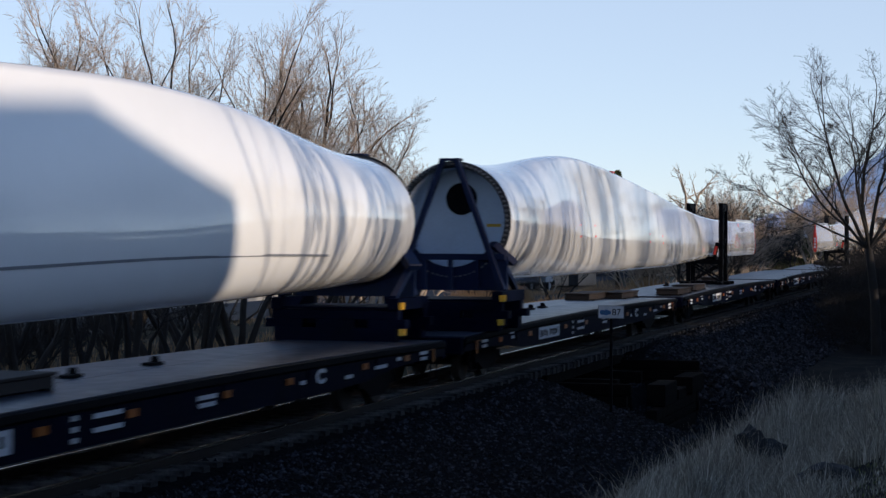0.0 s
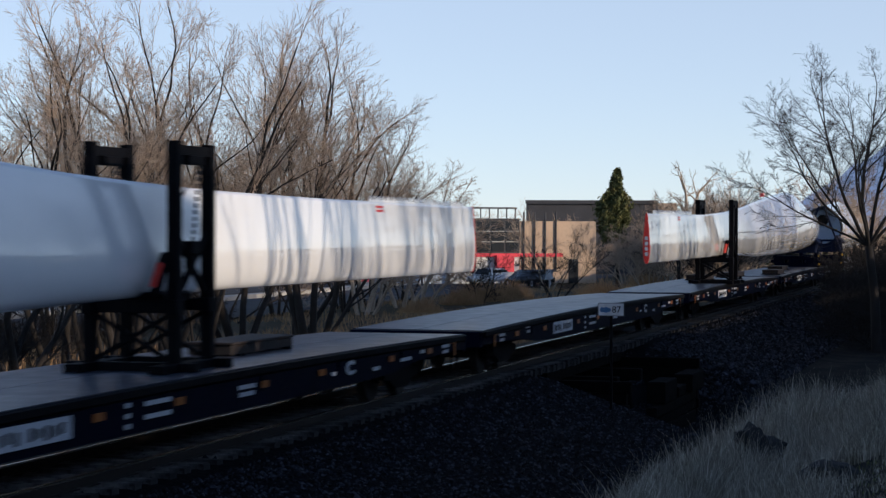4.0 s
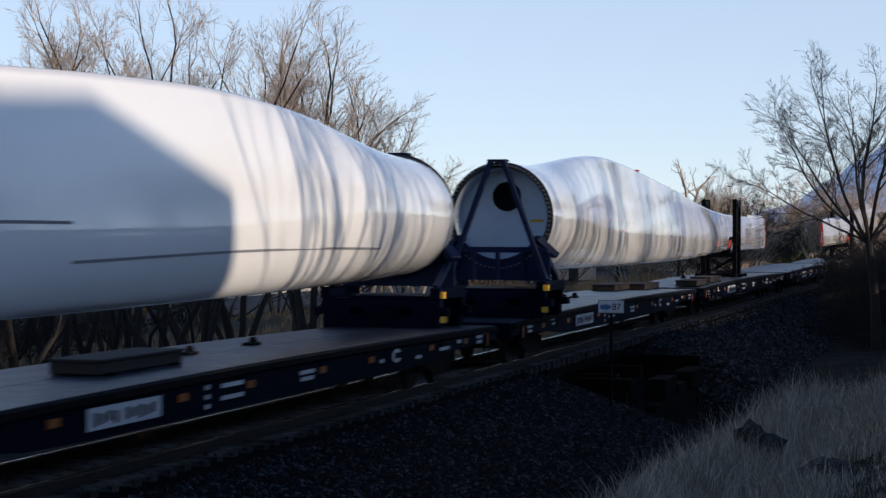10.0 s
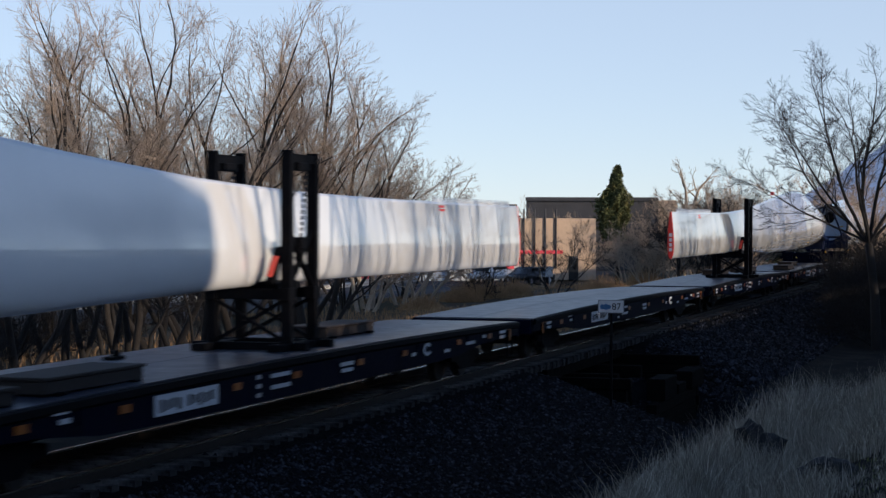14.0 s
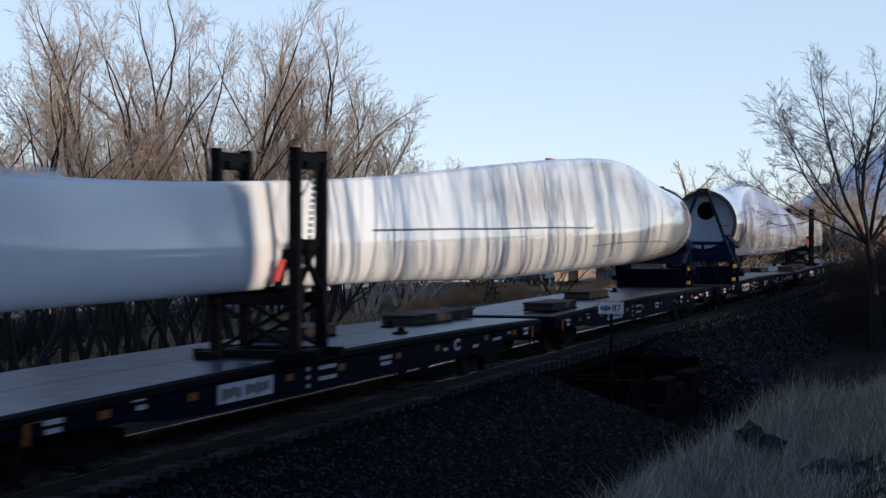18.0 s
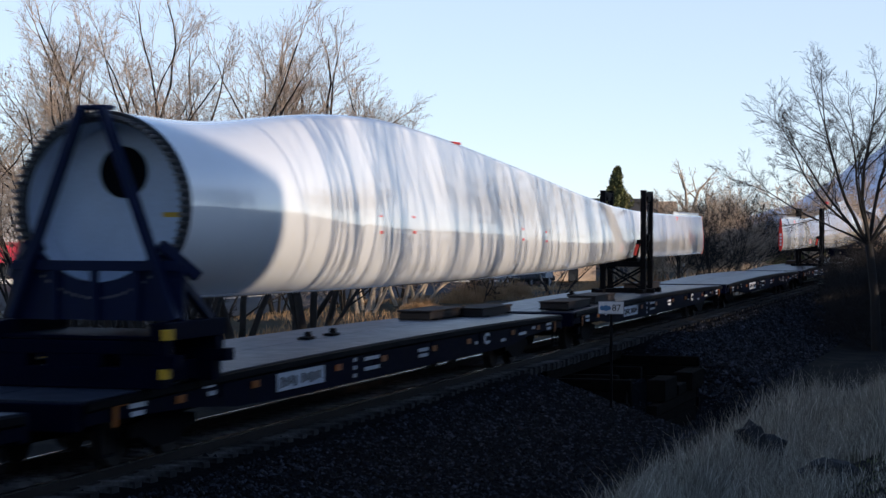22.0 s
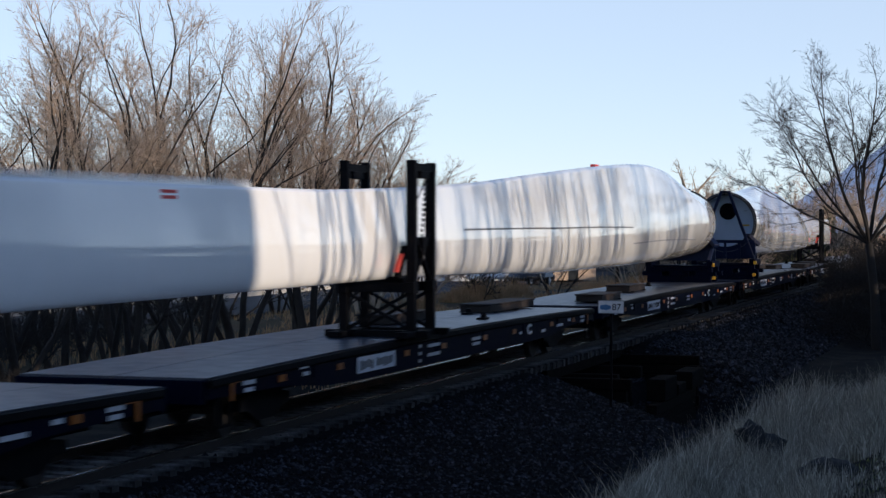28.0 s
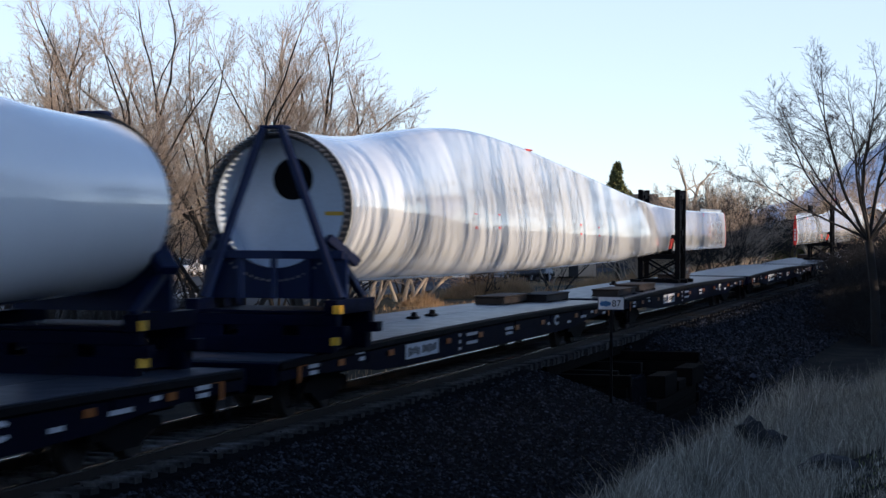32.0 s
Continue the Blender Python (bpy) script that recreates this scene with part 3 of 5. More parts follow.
def root_frame():
    """The blue fixture that holds a blade root on the car's end: base box, cradle, two slanting struts."""
    f = thing("root_fixture", "dark blue steel fixture clamping a blade root", "transport frame", "blade root fixtures")
    base = link("base_frame", None, f)
    for y in (-1.35, 1.15):
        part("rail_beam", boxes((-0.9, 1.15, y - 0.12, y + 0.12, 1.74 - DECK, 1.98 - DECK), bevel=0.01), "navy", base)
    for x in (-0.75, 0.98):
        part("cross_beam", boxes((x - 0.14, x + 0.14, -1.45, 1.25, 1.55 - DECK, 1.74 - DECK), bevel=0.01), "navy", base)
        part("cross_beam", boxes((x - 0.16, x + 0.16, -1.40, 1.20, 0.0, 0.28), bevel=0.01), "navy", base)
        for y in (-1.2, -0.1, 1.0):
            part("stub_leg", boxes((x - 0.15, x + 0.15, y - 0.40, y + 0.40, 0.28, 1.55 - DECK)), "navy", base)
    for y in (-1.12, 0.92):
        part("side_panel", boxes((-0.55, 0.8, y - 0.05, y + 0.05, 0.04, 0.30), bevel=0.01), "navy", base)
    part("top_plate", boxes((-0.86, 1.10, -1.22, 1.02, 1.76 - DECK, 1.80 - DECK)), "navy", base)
    for x, y in ((-0.88, -1.48), (1.06, 1.28)):
        part("corner_marker", boxes((x - 0.08, x + 0.08, y - 0.06, y + 0.06, 1.76 - DECK, 1.90 - DECK)), "yellow", base, "yellow corner marker")
        part("corner_marker", boxes((x - 0.08, x + 0.08, y - 0.02, y + 0.10, 0.14, 0.27)), "yellow", base, "yellow corner marker")
    yc, zc = -0.10, 3.58 - DECK
    # cradle plate with a round bite out of its top
    bm = bmesh.new()
    pts = [(-1.30, 1.98 - DECK), (1.30, 1.98 - DECK), (1.30, 2.75 - DECK)]
    R = 1.08
    for i in range(15):
        a = radians(-38 - 104 * i / 14)
        pts.append((R * math.cos(a), zc + R * math.sin(a)))
    pts.append((-1.30, 2.75 - DECK))
    vs = [bm.verts.new((-0.12, yc + y, z)) for y, z in pts]
    face = bm.faces.new(vs)
    r = bmesh.ops.extrude_face_region(bm, geom=[face])
    for v in r["geom"]:
        if isinstance(v, bmesh.types.BMVert):
            v.co.x -= 0.10
    bmesh.ops.recalc_face_normals(bm, faces=bm.faces)
    part("cradle_plate", bm, "blue", f)
    part("cross_tie", boxes((-0.30, -0.22, yc - 1.28, yc + 1.28, 2.66 - DECK, 2.80 - DECK), bevel=0.01), "blue", f)
    for y in (-0.62, 0.0, 0.62):
        part("stiffener", boxes((-0.30, -0.22, yc + y - 0.05, yc + y + 0.05, 1.98 - DECK, 2.66 - DECK)), "blue", f)
    for s in (-1, 1):
        part("strut", beam(bmesh.new(), (-0.34, yc + s * 0.16, zc + 1.32), (-0.34, yc + s * 1.24, 2.0 - DECK), 0.17, 0.12, 0.01), "blue", f)
        bm = bmesh.new()
        beam(bm, (-0.20, yc + s * 0.95, zc - 0.55), (0.10, yc + s * 1.38, zc - 1.0), 0.32, 0.16, 0.02)
        part("clamp", bm, "blue", f)
    part("top_clamp", boxes((-0.40, -0.06, yc - 0.24, yc + 0.24, zc + 1.30, zc + 1.36), bevel=0.02), "blue", f)
    for s in (-1, 1):
        part("back_strut", beam(bmesh.new(), (-0.2, yc + s * 1.2, 2.6 - DECK), (0.95, yc + s * 1.2, 1.98 - DECK), 0.12), "blue", f)
    return f


def gantry():
    """The black tower that guides the outer part of a blade: four posts, X bracing, a sling."""
    g = thing("blade_gantry", "black steel support tower round a blade", "support tower", "blade support towers")
    L, near, far, top = 0.62, -0.68, 0.68, 3.40
    for x in (-L, L):
        for y in (near, far):
            part("post", boxes((x - 0.085, x + 0.085, y - 0.09, y + 0.09, 0.10, top if x < 0 or y > 0 else top - 0.02), bevel=0.008), "black", g)
    for y in (near, far):
        part("base_beam", boxes((-1.25, 0.9, y - 0.13, y + 0.13, 0.0, 0.12), bevel=0.008), "black", g)
        part("top_beam", boxes((-L, L, y - 0.07, y + 0.07, top - 0.20, top - 0.06)), "black", g)
        part("brace", beam(bmesh.new(), (-L, y, 1.0), (L, y, 2.1), 0.09, 0.06), "black", g)
        part("brace", beam(bmesh.new(), (L, y, 1.0), (-L, y, 2.1), 0.09, 0.06), "black", g)
        part("brace", beam(bmesh.new(), (-L, y, 2.4), (L * 0.8, y, top - 0.2), 0.02), "black", g)
    for x in (-L, L):
        part("sill_beam", boxes((x - 0.1, x + 0.1, -1.05, 1.05, 0.0, 0.13)), "black", g)
        part("cross_beam", boxes((x - 0.08, x + 0.08, near, far, 0.86, 1.04), bevel=0.008), "black", g)
        part("diagonal", beam(bmesh.new(), (x, near, 0.12), (x, far, 0.88), 0.09, 0.06), "black", g)
        part("diagonal", beam(bmesh.new(), (x + 0.02, far, 0.12), (x + 0.02, near, 0.88), 0.09, 0.06), "black", g)
    for y in (near, far):
        hoist = part("hoist_block", boxes((-0.20, 0.12, y - 0.10, y + 0.10, 1.72, 1.92), (-0.10, 0.02, y - 0.07, y + 0.07, 1.50, 1.74), bevel=0.015), "black", g)
        for k in range(13):
            part("chain_link", boxes((0.05 + 0.022 * k - 0.02, 0.05 + 0.022 * k + 0.02, y - 0.02, y + 0.02, 1.92 + 0.10 * k, 1.985 + 0.10 * k)), "flange", hoist)
        part("head_bracket", boxes((-0.28, 0.28, y - 0.09, y + 0.09, top - 0.34, top - 0.20), bevel=0.01), "black", g)
    for x in (-L, L):
        for y in (near, far):
            part("gusset", boxes((x - 0.15, x + 0.15, y - 0.10, y + 0.10, 0.84, 1.06), bevel=0.008), "black", g)
    bm = boxes((-0.55, 0.55, -0.45, 0.45, 1.00, 1.16), bevel=0.03)
    part("saddle", bm, "black", g)
    for s in (-1, 1):
        part("side_pad", beam(bmesh.new(), (-0.75, s * 0.42, 1.12), (-0.55, s * 0.52, 1.75), 0.16, 0.10, 0.02), "black", g)
        part("strap", beam(bmesh.new(), (-0.84, s * 0.43, 1.25), (-0.72, s * 0.50, 1.60), 0.10, 0.05), "red", g, "red webbing strap")
    return g


def train():
    base_car = flat_car()
    base_pin, base_block = pedestal(), bearer()
    base_blade, base_mate = blade(60.7, TOPS, BOW), blade(60.9, TOPS_MATE, BOW_MATE)
    base_root, base_tower = root_frame(), gantry()
    used = set()

    def place(base, *where, **kw):
        ob = base if base.name not in used else copy_thing(base, Matrix())
        used.add(base.name)
        return moving(ob, *where, **kw)

    def on(x):
        u = (x - GAP) % CAR - CAR / 2
        return DECK + camber(u)

    for i in range(-6, 19):
        place(base_car, GAP + CAR * (i + 0.5))
    for k in range(-1, 4):
        o = GAP + LOOP * k
        root_b, root_c = o + 31.7, o + (27.6 if k < 0 else 26.4)
        place(base_blade, root_b, y=-0.55)
        place(base_root, root_b, y=-0.45, z=on(root_b))
        place(base_mate, root_c, y=0.45, turn=180)
        place(base_root, root_c, y=0.35, z=on(root_c), turn=180)
        place(base_tower, o + 71.6, y=-0.20, z=on(o + 71.6))
        place(base_tower, o - 17.4, y=-0.95, z=on(o - 17.4))
        for x, y in ((3.7, -0.75), (11.3, -0.1), (52.0, 0.75), (56.0, 0.2), (59.5, -0.85), (63.2, -0.8), (76.0, 0.1), (-5.0, 0.3), (-2.4, 0.5), (-12.5, 0.5)):
            if abs((x + 0.01) % CAR) < 1.9 or CAR - abs((x + 0.01) % CAR) < 1.9:
                x += 1.2 if (x % CAR) < 5 else -1.4
            place(base_block, o + x, y=y, z=on(o + x))
        for x, y in ((14.6, 0.25), (17.5, 0.3), (41.6, 0.1), (43.0, 0.1), (65.5, 0.0), (68.0, 0.9), (-10.3, -0.95), (-7.5, 0.2)):
            place(base_pin, o + x, y=y, z=on(o + x))


train()


# ---- trees ----
def sprout(rng, base, stems, tall, spread, r0, levels=4, twigs=5, up=0.25, gnarl=0.16, kids=(7, 6, 5), tilt=(0, 0), bare=0.33):
    """Branch segments (p, q, r at p, r at q) of a bare tree; the last level are twigs."""
    thick, thin = [], []

    def limb(p, d, length, r, lev):
        n = 5 if lev < 2 else 3
        pts = [p]
        for i in range(n):
            d = (d + Vector((rng.gauss(0, gnarl), rng.gauss(0, gnarl), rng.gauss(0, gnarl) + up * 0.18 * lev * (1 if lev else 0.3)))).normalized()
            pts.append(pts[-1] + d * (length / n))
        tip = r * (0.35 if lev < levels else 0.4)
        for i in range(n):
            a, b = r + (tip - r) * i / n, r + (tip - r) * (i + 1) / n
            (thick if lev < levels - 1 else thin).append((pts[i], pts[i + 1], a, b))
        if lev < levels:
            count = kids[lev] if lev < len(kids) else twigs
            for k in range(count):
                start = bare if lev == 0 else 0.15
                f = start + (1 - start) * (k + rng.random()) / count
                j = min(n - 1, int(f * n))
                q = pts[j].lerp(pts[j + 1], f * n - j)
                dd = (pts[j + 1] - pts[j]).normalized()
                side = Vector((rng.gauss(0, 1), rng.gauss(0, 1), rng.gauss(0, 0.5)))
                side = (side - dd * side.dot(dd)).normalized()
                ang = rng.uniform(0.45, 0.95)
                limb(q, dd * math.cos(ang) + side * math.sin(ang), length * rng.uniform(0.38, 0.62) * (1.15 - 0.35 * f), max(0.0075, (r + (tip - r) * f) * rng.uniform(0.42, 0.62)), lev + 1)

    for s in range(stems):
        a = 2 * math.pi * (s + rng.random() * 0.6) / stems
        lean = Vector((math.cos(a) * spread + tilt[0], math.sin(a) * spread + tilt[1], 1)).normalized()
        p = Vector(base) + Vector((math.cos(a), math.sin(a), 0)) * (0.25 if stems > 1 else 0)
        limb(p - Vector((0, 0, 0.3)), lean, tall * rng.uniform(0.72, 0.95), r0 * rng.uniform(0.7, 1.1), 0)
    return thick, thin


def tubes(name, segs, sides, material, parent):
    p = np.array([tuple(s[0]) for s in segs])
    q = np.array([tuple(s[1]) for s in segs])
    ra, rb = np.array([s[2] for s in segs]), np.array([s[3] for s in segs])
    d = q - p
    d /= np.linalg.norm(d, axis=1)[:, None]
    ref = np.where(np.abs(d[:, 2:3]) < 0.9, np.array([[0, 0, 1.0]]), np.array([[1.0, 0, 0]]))
    u = np.cross(d, ref)
    u /= np.linalg.norm(u, axis=1)[:, None]
    v = np.cross(d, u)
    rows = []
    for c, r in ((p, ra), (q, rb)):
        for k in range(sides):
            a = 2 * math.pi * k / sides
            rows.append(c + (u * math.cos(a) + v * math.sin(a)) * r[:, None])
    verts = np.stack(rows, axis=1).reshape(-1, 3)
    base = np.arange(len(segs))[:, None] * (2 * sides)
    faces = np.concatenate([base + np.array([[k, (k + 1) % sides, sides + (k + 1) % sides, sides + k]]) for k in range(sides)])
    return raw(name, verts, faces, material, parent, smooth=sides > 3)


def bare_tree(x, y, stems, tall, spread, r0, seed, label, category="tree", twig="twig", trunk="bark", group="bare trees", **kw):
    rng = random.Random(seed)
    t = thing("bare_tree", label, category, group, pose(x, y, height(x, y)))
    thick, thin = sprout(rng, (0, 0, 0), stems, tall, spread, r0, **kw)
    tubes("trunk", thick, 6, trunk, t)
    tubes("crown", thin, 3, twig, t)
    return t


def fan_tree(x, y, label, stems, seed, kids=(7, 5, 6, 6), trunk="limb", twig="twig", group="cottonwoods", spread=(0.35, 0.88), lift=0.055, gap=0.25, fork=0.0, fork_r=0.3, lean=0.0, place=None, finest=0.0058):
    """A bare tree of ascending, gently curved boughs. stems: lean across the view, lean along it, length, radius."""
    rng = random.Random(seed)
    t = thing("bare_tree", label, "tree", group, place or pose(x, y, height(x, y)))
    thick, thin = [], []
    across, along = Vector((0.281, -0.96, 0)), Vector((0.96, 0.281, 0))
    last = len(kids)

    def grow(p, d, length, r, lev):
        n = (8, 6, 4, 3, 2)[lev]
        tip = r * (0.42 if lev < 2 else 0.30)
        wob = (0.10, 0.13, 0.15, 0.18, 0.20)[lev]
        pts, ways = [p], []
        for i in range(n):
            d = (d + Vector((rng.gauss(0, wob), rng.gauss(0, wob), rng.gauss(0, wob * 0.6) + (lift if lev else 0.02)))).normalized()
            ways.append(d)
            pts.append(pts[-1] + d * (length / n))
        keep = thick if lev < 2 else thin
        for i in range(n):
            keep.append((pts[i], pts[i + 1], r + (tip - r) * i / n, r + (tip - r) * (i + 1) / n))
        if lev == last:
            return
        if lev < 2:
            for k in (-1, 1):
                side = Vector((rng.gauss(0, 1), rng.gauss(0, 1), 0))
                a = rng.uniform(0.12, 0.40)
                way = (ways[-1] * math.cos(a) + (side - ways[-1] * side.dot(ways[-1])).normalized() * math.sin(a)).normalized()
                grow(pts[-1], way, length * rng.uniform(0.38, 0.52), max(finest, tip * rng.uniform(0.7, 0.95)), lev + 1)
        first = 0.30 if lev == 0 else 0.18
        for k in range(kids[lev]):
            f = first + (1 - first) * (k + rng.random()) / kids[lev]
            j = min(n - 1, int(f * n))
            q = pts[j].lerp(pts[j + 1], f * n - j)
            dd = ways[j]
            side = Vector((rng.gauss(0, 1), rng.gauss(0, 1), rng.gauss(0, 0.35)))
            side = (side - dd * side.dot(dd)).normalized()
            a = rng.uniform(*spread)
            grow(q, dd * math.cos(a) + side * math.sin(a), length * rng.uniform(0.38, 0.62) * (1.25 - 0.6 * f), max(finest, (r + (tip - r) * f) * rng.uniform(0.40, 0.62)), lev + 1)

    top = Vector((0, 0, 0))
    if fork:
        top = across * lean + Vector((0, 0, fork))
        mid = top * 0.5 + across * 0.08
        thick.append((Vector((0, 0, -0.4)), mid, fork_r * 1.3, fork_r * 1.05))
        thick.append((mid, top, fork_r * 1.05, fork_r * 0.9))
    for k, (a, b, length, r) in enumerate(stems):
        p = top if fork else (across * a + along * b) * gap * 3 + Vector((0, 0, -0.3))
        grow(p, (across * a + along * b + Vector((0, 0, 1))).normalized(), length, r, 0)
    tubes("trunk", thick, 7, trunk, t)
    tubes("crown", thin or thick[-8:], 3, twig, t)
    return t


LOT = "leafless multi-stemmed cottonwood with fine tan twigs"
for x, y, seed, stems in (
        (72.0, 13.8, 3, ((-0.10, 0.0, 11.2, 0.20), (0.14, 0.1, 11.0, 0.17), (0.42, -0.1, 9.6, 0.15), (-0.32, 0.2, 9.8, 0.15), (0.62, 0.15, 7.2, 0.10))),
        (73.5, 14.8, 51, ((0.02, 0.1, 10.6, 0.15), (0.30, 0.0, 9.0, 0.13), (-0.2, 0.2, 9.5, 0.12))),
        (66.5, 14.5, 5, ((-0.26, 0.0, 10.6, 0.19), (0.06, 0.1, 10.4, 0.15), (0.28, 0.0, 9.6, 0.14), (-0.45, 0.1, 8.6, 0.12))),
        (63.0, 14.4, 8, ((-0.38, 0.0, 10.4, 0.19), (0.0, 0.1, 10.2, 0.15), (0.22, -0.1, 9.6, 0.13), (-0.6, 0.1, 7.6, 0.11))),
        (59.5, 14.2, 13, ((-0.42, 0.1, 9.6, 0.17), (-0.08, 0.0, 9.8, 0.15), (0.20, 0.1, 9.4, 0.14))),
        (55.5, 13.8, 15, ((-0.2, 0.0, 9.2, 0.15), (0.18, 0.0, 9.0, 0.14), (-0.5, 0.0, 7.4, 0.10))),
        (51.5, 13.8, 21, ((-0.3, 0.0, 8.0, 0.13), (0.05, 0.0, 8.4, 0.14), (0.34, 0.1, 7.8, 0.11))),
        (47.6, 13.4, 34, ((-0.2, 0.1, 7.6, 0.12), (0.15, 0.0, 7.9, 0.13), (0.42, 0.0, 6.8, 0.10)))):
    fan_tree(x, y, LOT, [(a, b, (0.74 if x > 60 else 0.84) * length, r * 0.95) for a, b, length, r in stems], seed)
for x, y, stems, tall, spread, r0, seed in ((100, 26, 5, 8.8, 0.4, 0.09, 2), (92, 27, 5, 9.0, 0.4, 0.10, 4), (108, 25, 5, 7.8, 0.4, 0.08, 6), (84, 27, 5, 9.2, 0.4, 0.10, 9), (121, 25.5, 5, 7.0, 0.4, 0.08, 10), (76, 27, 4, 9.0, 0.4, 0.1, 12),
                                            (88, 24, 4, 6.0, 0.5, 0.07, 14), (97, 23.5, 4, 5.5, 0.5, 0.07, 16), (112, 24.6, 5, 7.6, 0.45, 0.10, 18), (104, 23.5, 5, 7.2, 0.45, 0.10, 20), (80, 25.5, 5, 7.6, 0.45, 0.10, 22)):
    bare_tree(x, y, stems, tall, spread, r0, seed, "bushy leafless tree with tan twigs, sunlit", twig="twig", trunk="limb", kids=(8, 6, 6), twigs=4)
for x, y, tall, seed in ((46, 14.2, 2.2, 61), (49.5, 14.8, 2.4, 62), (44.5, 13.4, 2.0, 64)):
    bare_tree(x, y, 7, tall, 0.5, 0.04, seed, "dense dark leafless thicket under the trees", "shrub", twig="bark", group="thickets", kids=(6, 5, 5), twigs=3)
# twigs take the dark bark colour to show this tree shaded
fan_tree(81.5, -7.3, "leafless round-crowned tree beside the track, shade put into its dark twigs",
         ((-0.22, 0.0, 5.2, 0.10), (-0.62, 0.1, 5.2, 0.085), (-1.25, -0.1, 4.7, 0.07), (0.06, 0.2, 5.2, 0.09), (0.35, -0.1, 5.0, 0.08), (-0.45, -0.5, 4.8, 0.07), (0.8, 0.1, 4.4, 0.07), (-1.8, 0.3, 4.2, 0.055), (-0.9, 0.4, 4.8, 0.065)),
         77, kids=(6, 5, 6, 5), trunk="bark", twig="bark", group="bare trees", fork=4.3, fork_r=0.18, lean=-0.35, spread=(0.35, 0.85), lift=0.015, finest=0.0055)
for x, y, tall, seed in ((100, 21.0, 5.6, 701), (105, 22.4, 6.0, 702), (110, 22.0, 5.8, 703), (115.5, 22.6, 3.8, 704)):
    fan_tree(x, y, "hazy leafless tree with dense drooping tan twigs, sunlit", ((-0.35, 0, tall, 0.13), (0.1, 0.1, tall * 1.02, 0.14), (0.5, 0, tall * 0.85, 0.11)), seed,
             kids=(7, 6, 5, 5), trunk="palebark", twig="twig", group="street trees", spread=(0.5, 1.1), lift=0.0, finest=0.011)
for x, y, tall, seed in ((168, 3.4, 7.2, 711), (176, 1.4, 7.6, 712), (184, 3.6, 7.2, 713)):
    fan_tree(x, y, "hazy leafless tree with dense tan twigs, sunlit", ((-0.35, 0, tall * 0.8, 0.15), (0.1, 0.1, tall * 0.8, 0.16), (0.5, 0, tall * 0.7, 0.13)), seed,
             kids=(5, 5, 5, 4), trunk="palebark", twig="twig", group="street trees", spread=(0.5, 1.0), lift=0.02, finest=0.018)
rng_stem = random.Random(17)
for i in range(13):
    bare_tree(44.5 + 1.35 * i + rng_stem.uniform(-0.4, 0.4), 15.2 - 0.28 * i + rng_stem.uniform(-1, 1.2), 1, rng_stem.uniform(4.5, 6.5), 0.05, rng_stem.uniform(0.08, 0.16), 300 + i, "slim dark upright trunk among the cottonwoods", trunk="bark", twig="limb", bare=0.55, group="slim trunks", kids=(6, 5, 4), twigs=3)
for i in range(8):
    bare_tree(50 + 2.6 * i, 19.5 - 0.12 * i + rng_stem.uniform(-1.5, 1.5), 7, rng_stem.uniform(1.5, 2.4), 0.6, 0.035, 330 + i, "low leafless undergrowth behind the trunks", "shrub", twig="limb", group="undergrowth", kids=(6, 5, 5), twigs=3)


# thicket twigs coloured like dark bark, as shade
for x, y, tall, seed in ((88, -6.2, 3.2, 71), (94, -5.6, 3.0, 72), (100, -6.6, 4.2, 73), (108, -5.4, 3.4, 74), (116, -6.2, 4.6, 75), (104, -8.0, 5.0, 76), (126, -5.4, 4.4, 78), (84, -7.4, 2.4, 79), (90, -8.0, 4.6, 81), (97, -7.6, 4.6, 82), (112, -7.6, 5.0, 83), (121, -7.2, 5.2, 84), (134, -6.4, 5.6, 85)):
    bare_tree(x, y, 7, tall, 0.55, 0.05, seed, "leafless thicket beside the track, shade put into its dark colour", "shrub", twig="bark", group="thickets", kids=(7, 6, 5), twigs=3)


# ---- sun's side of the line, unseen: house, trees, added hedge; their shade falls on the train ----
def house():
    """Two storeys under a low hipped roof, its depth turned along the sun's bearing."""
    h = thing("house", "two-storey house with a low hipped roof", "house", "", pose(20.65, -45, 0, 0, 0, -10))
    g, deep, wide = 3.6, -11.0, -24.0
    part("wall", boxes((wide, 0.0, deep, 0.0, g, 11.75)), "brick", h)
    bm = bmesh.new()
    pts = [(wide - 0.4, 12.2), (-10, 13.15), (-4.1, 13.72), (0.45, 12.62), (0.45, 12.45), (0.0, 11.75), (wide, 11.75), (wide - 0.4, 12.0)]
    f = bm.faces.new([bm.verts.new((x, 0.0, z)) for x, z in pts])
    r = bmesh.ops.extrude_face_region(bm, geom=[f])
    for v in r["geom"]:
        if isinstance(v, bmesh.types.BMVert):
            v.co.y = deep
    bmesh.ops.recalc_face_normals(bm, faces=bm.faces)
    part("roof", bm, "dark", h)
    for x in (-20, -15.5, -11, -6.5, -2.5):
        for z in (5.0, 8.4):
            part("window", boxes((x - 0.6, x + 0.6, 0.0, 0.03, z, z + 1.5), bevel=0.01), "glass", h)


house()


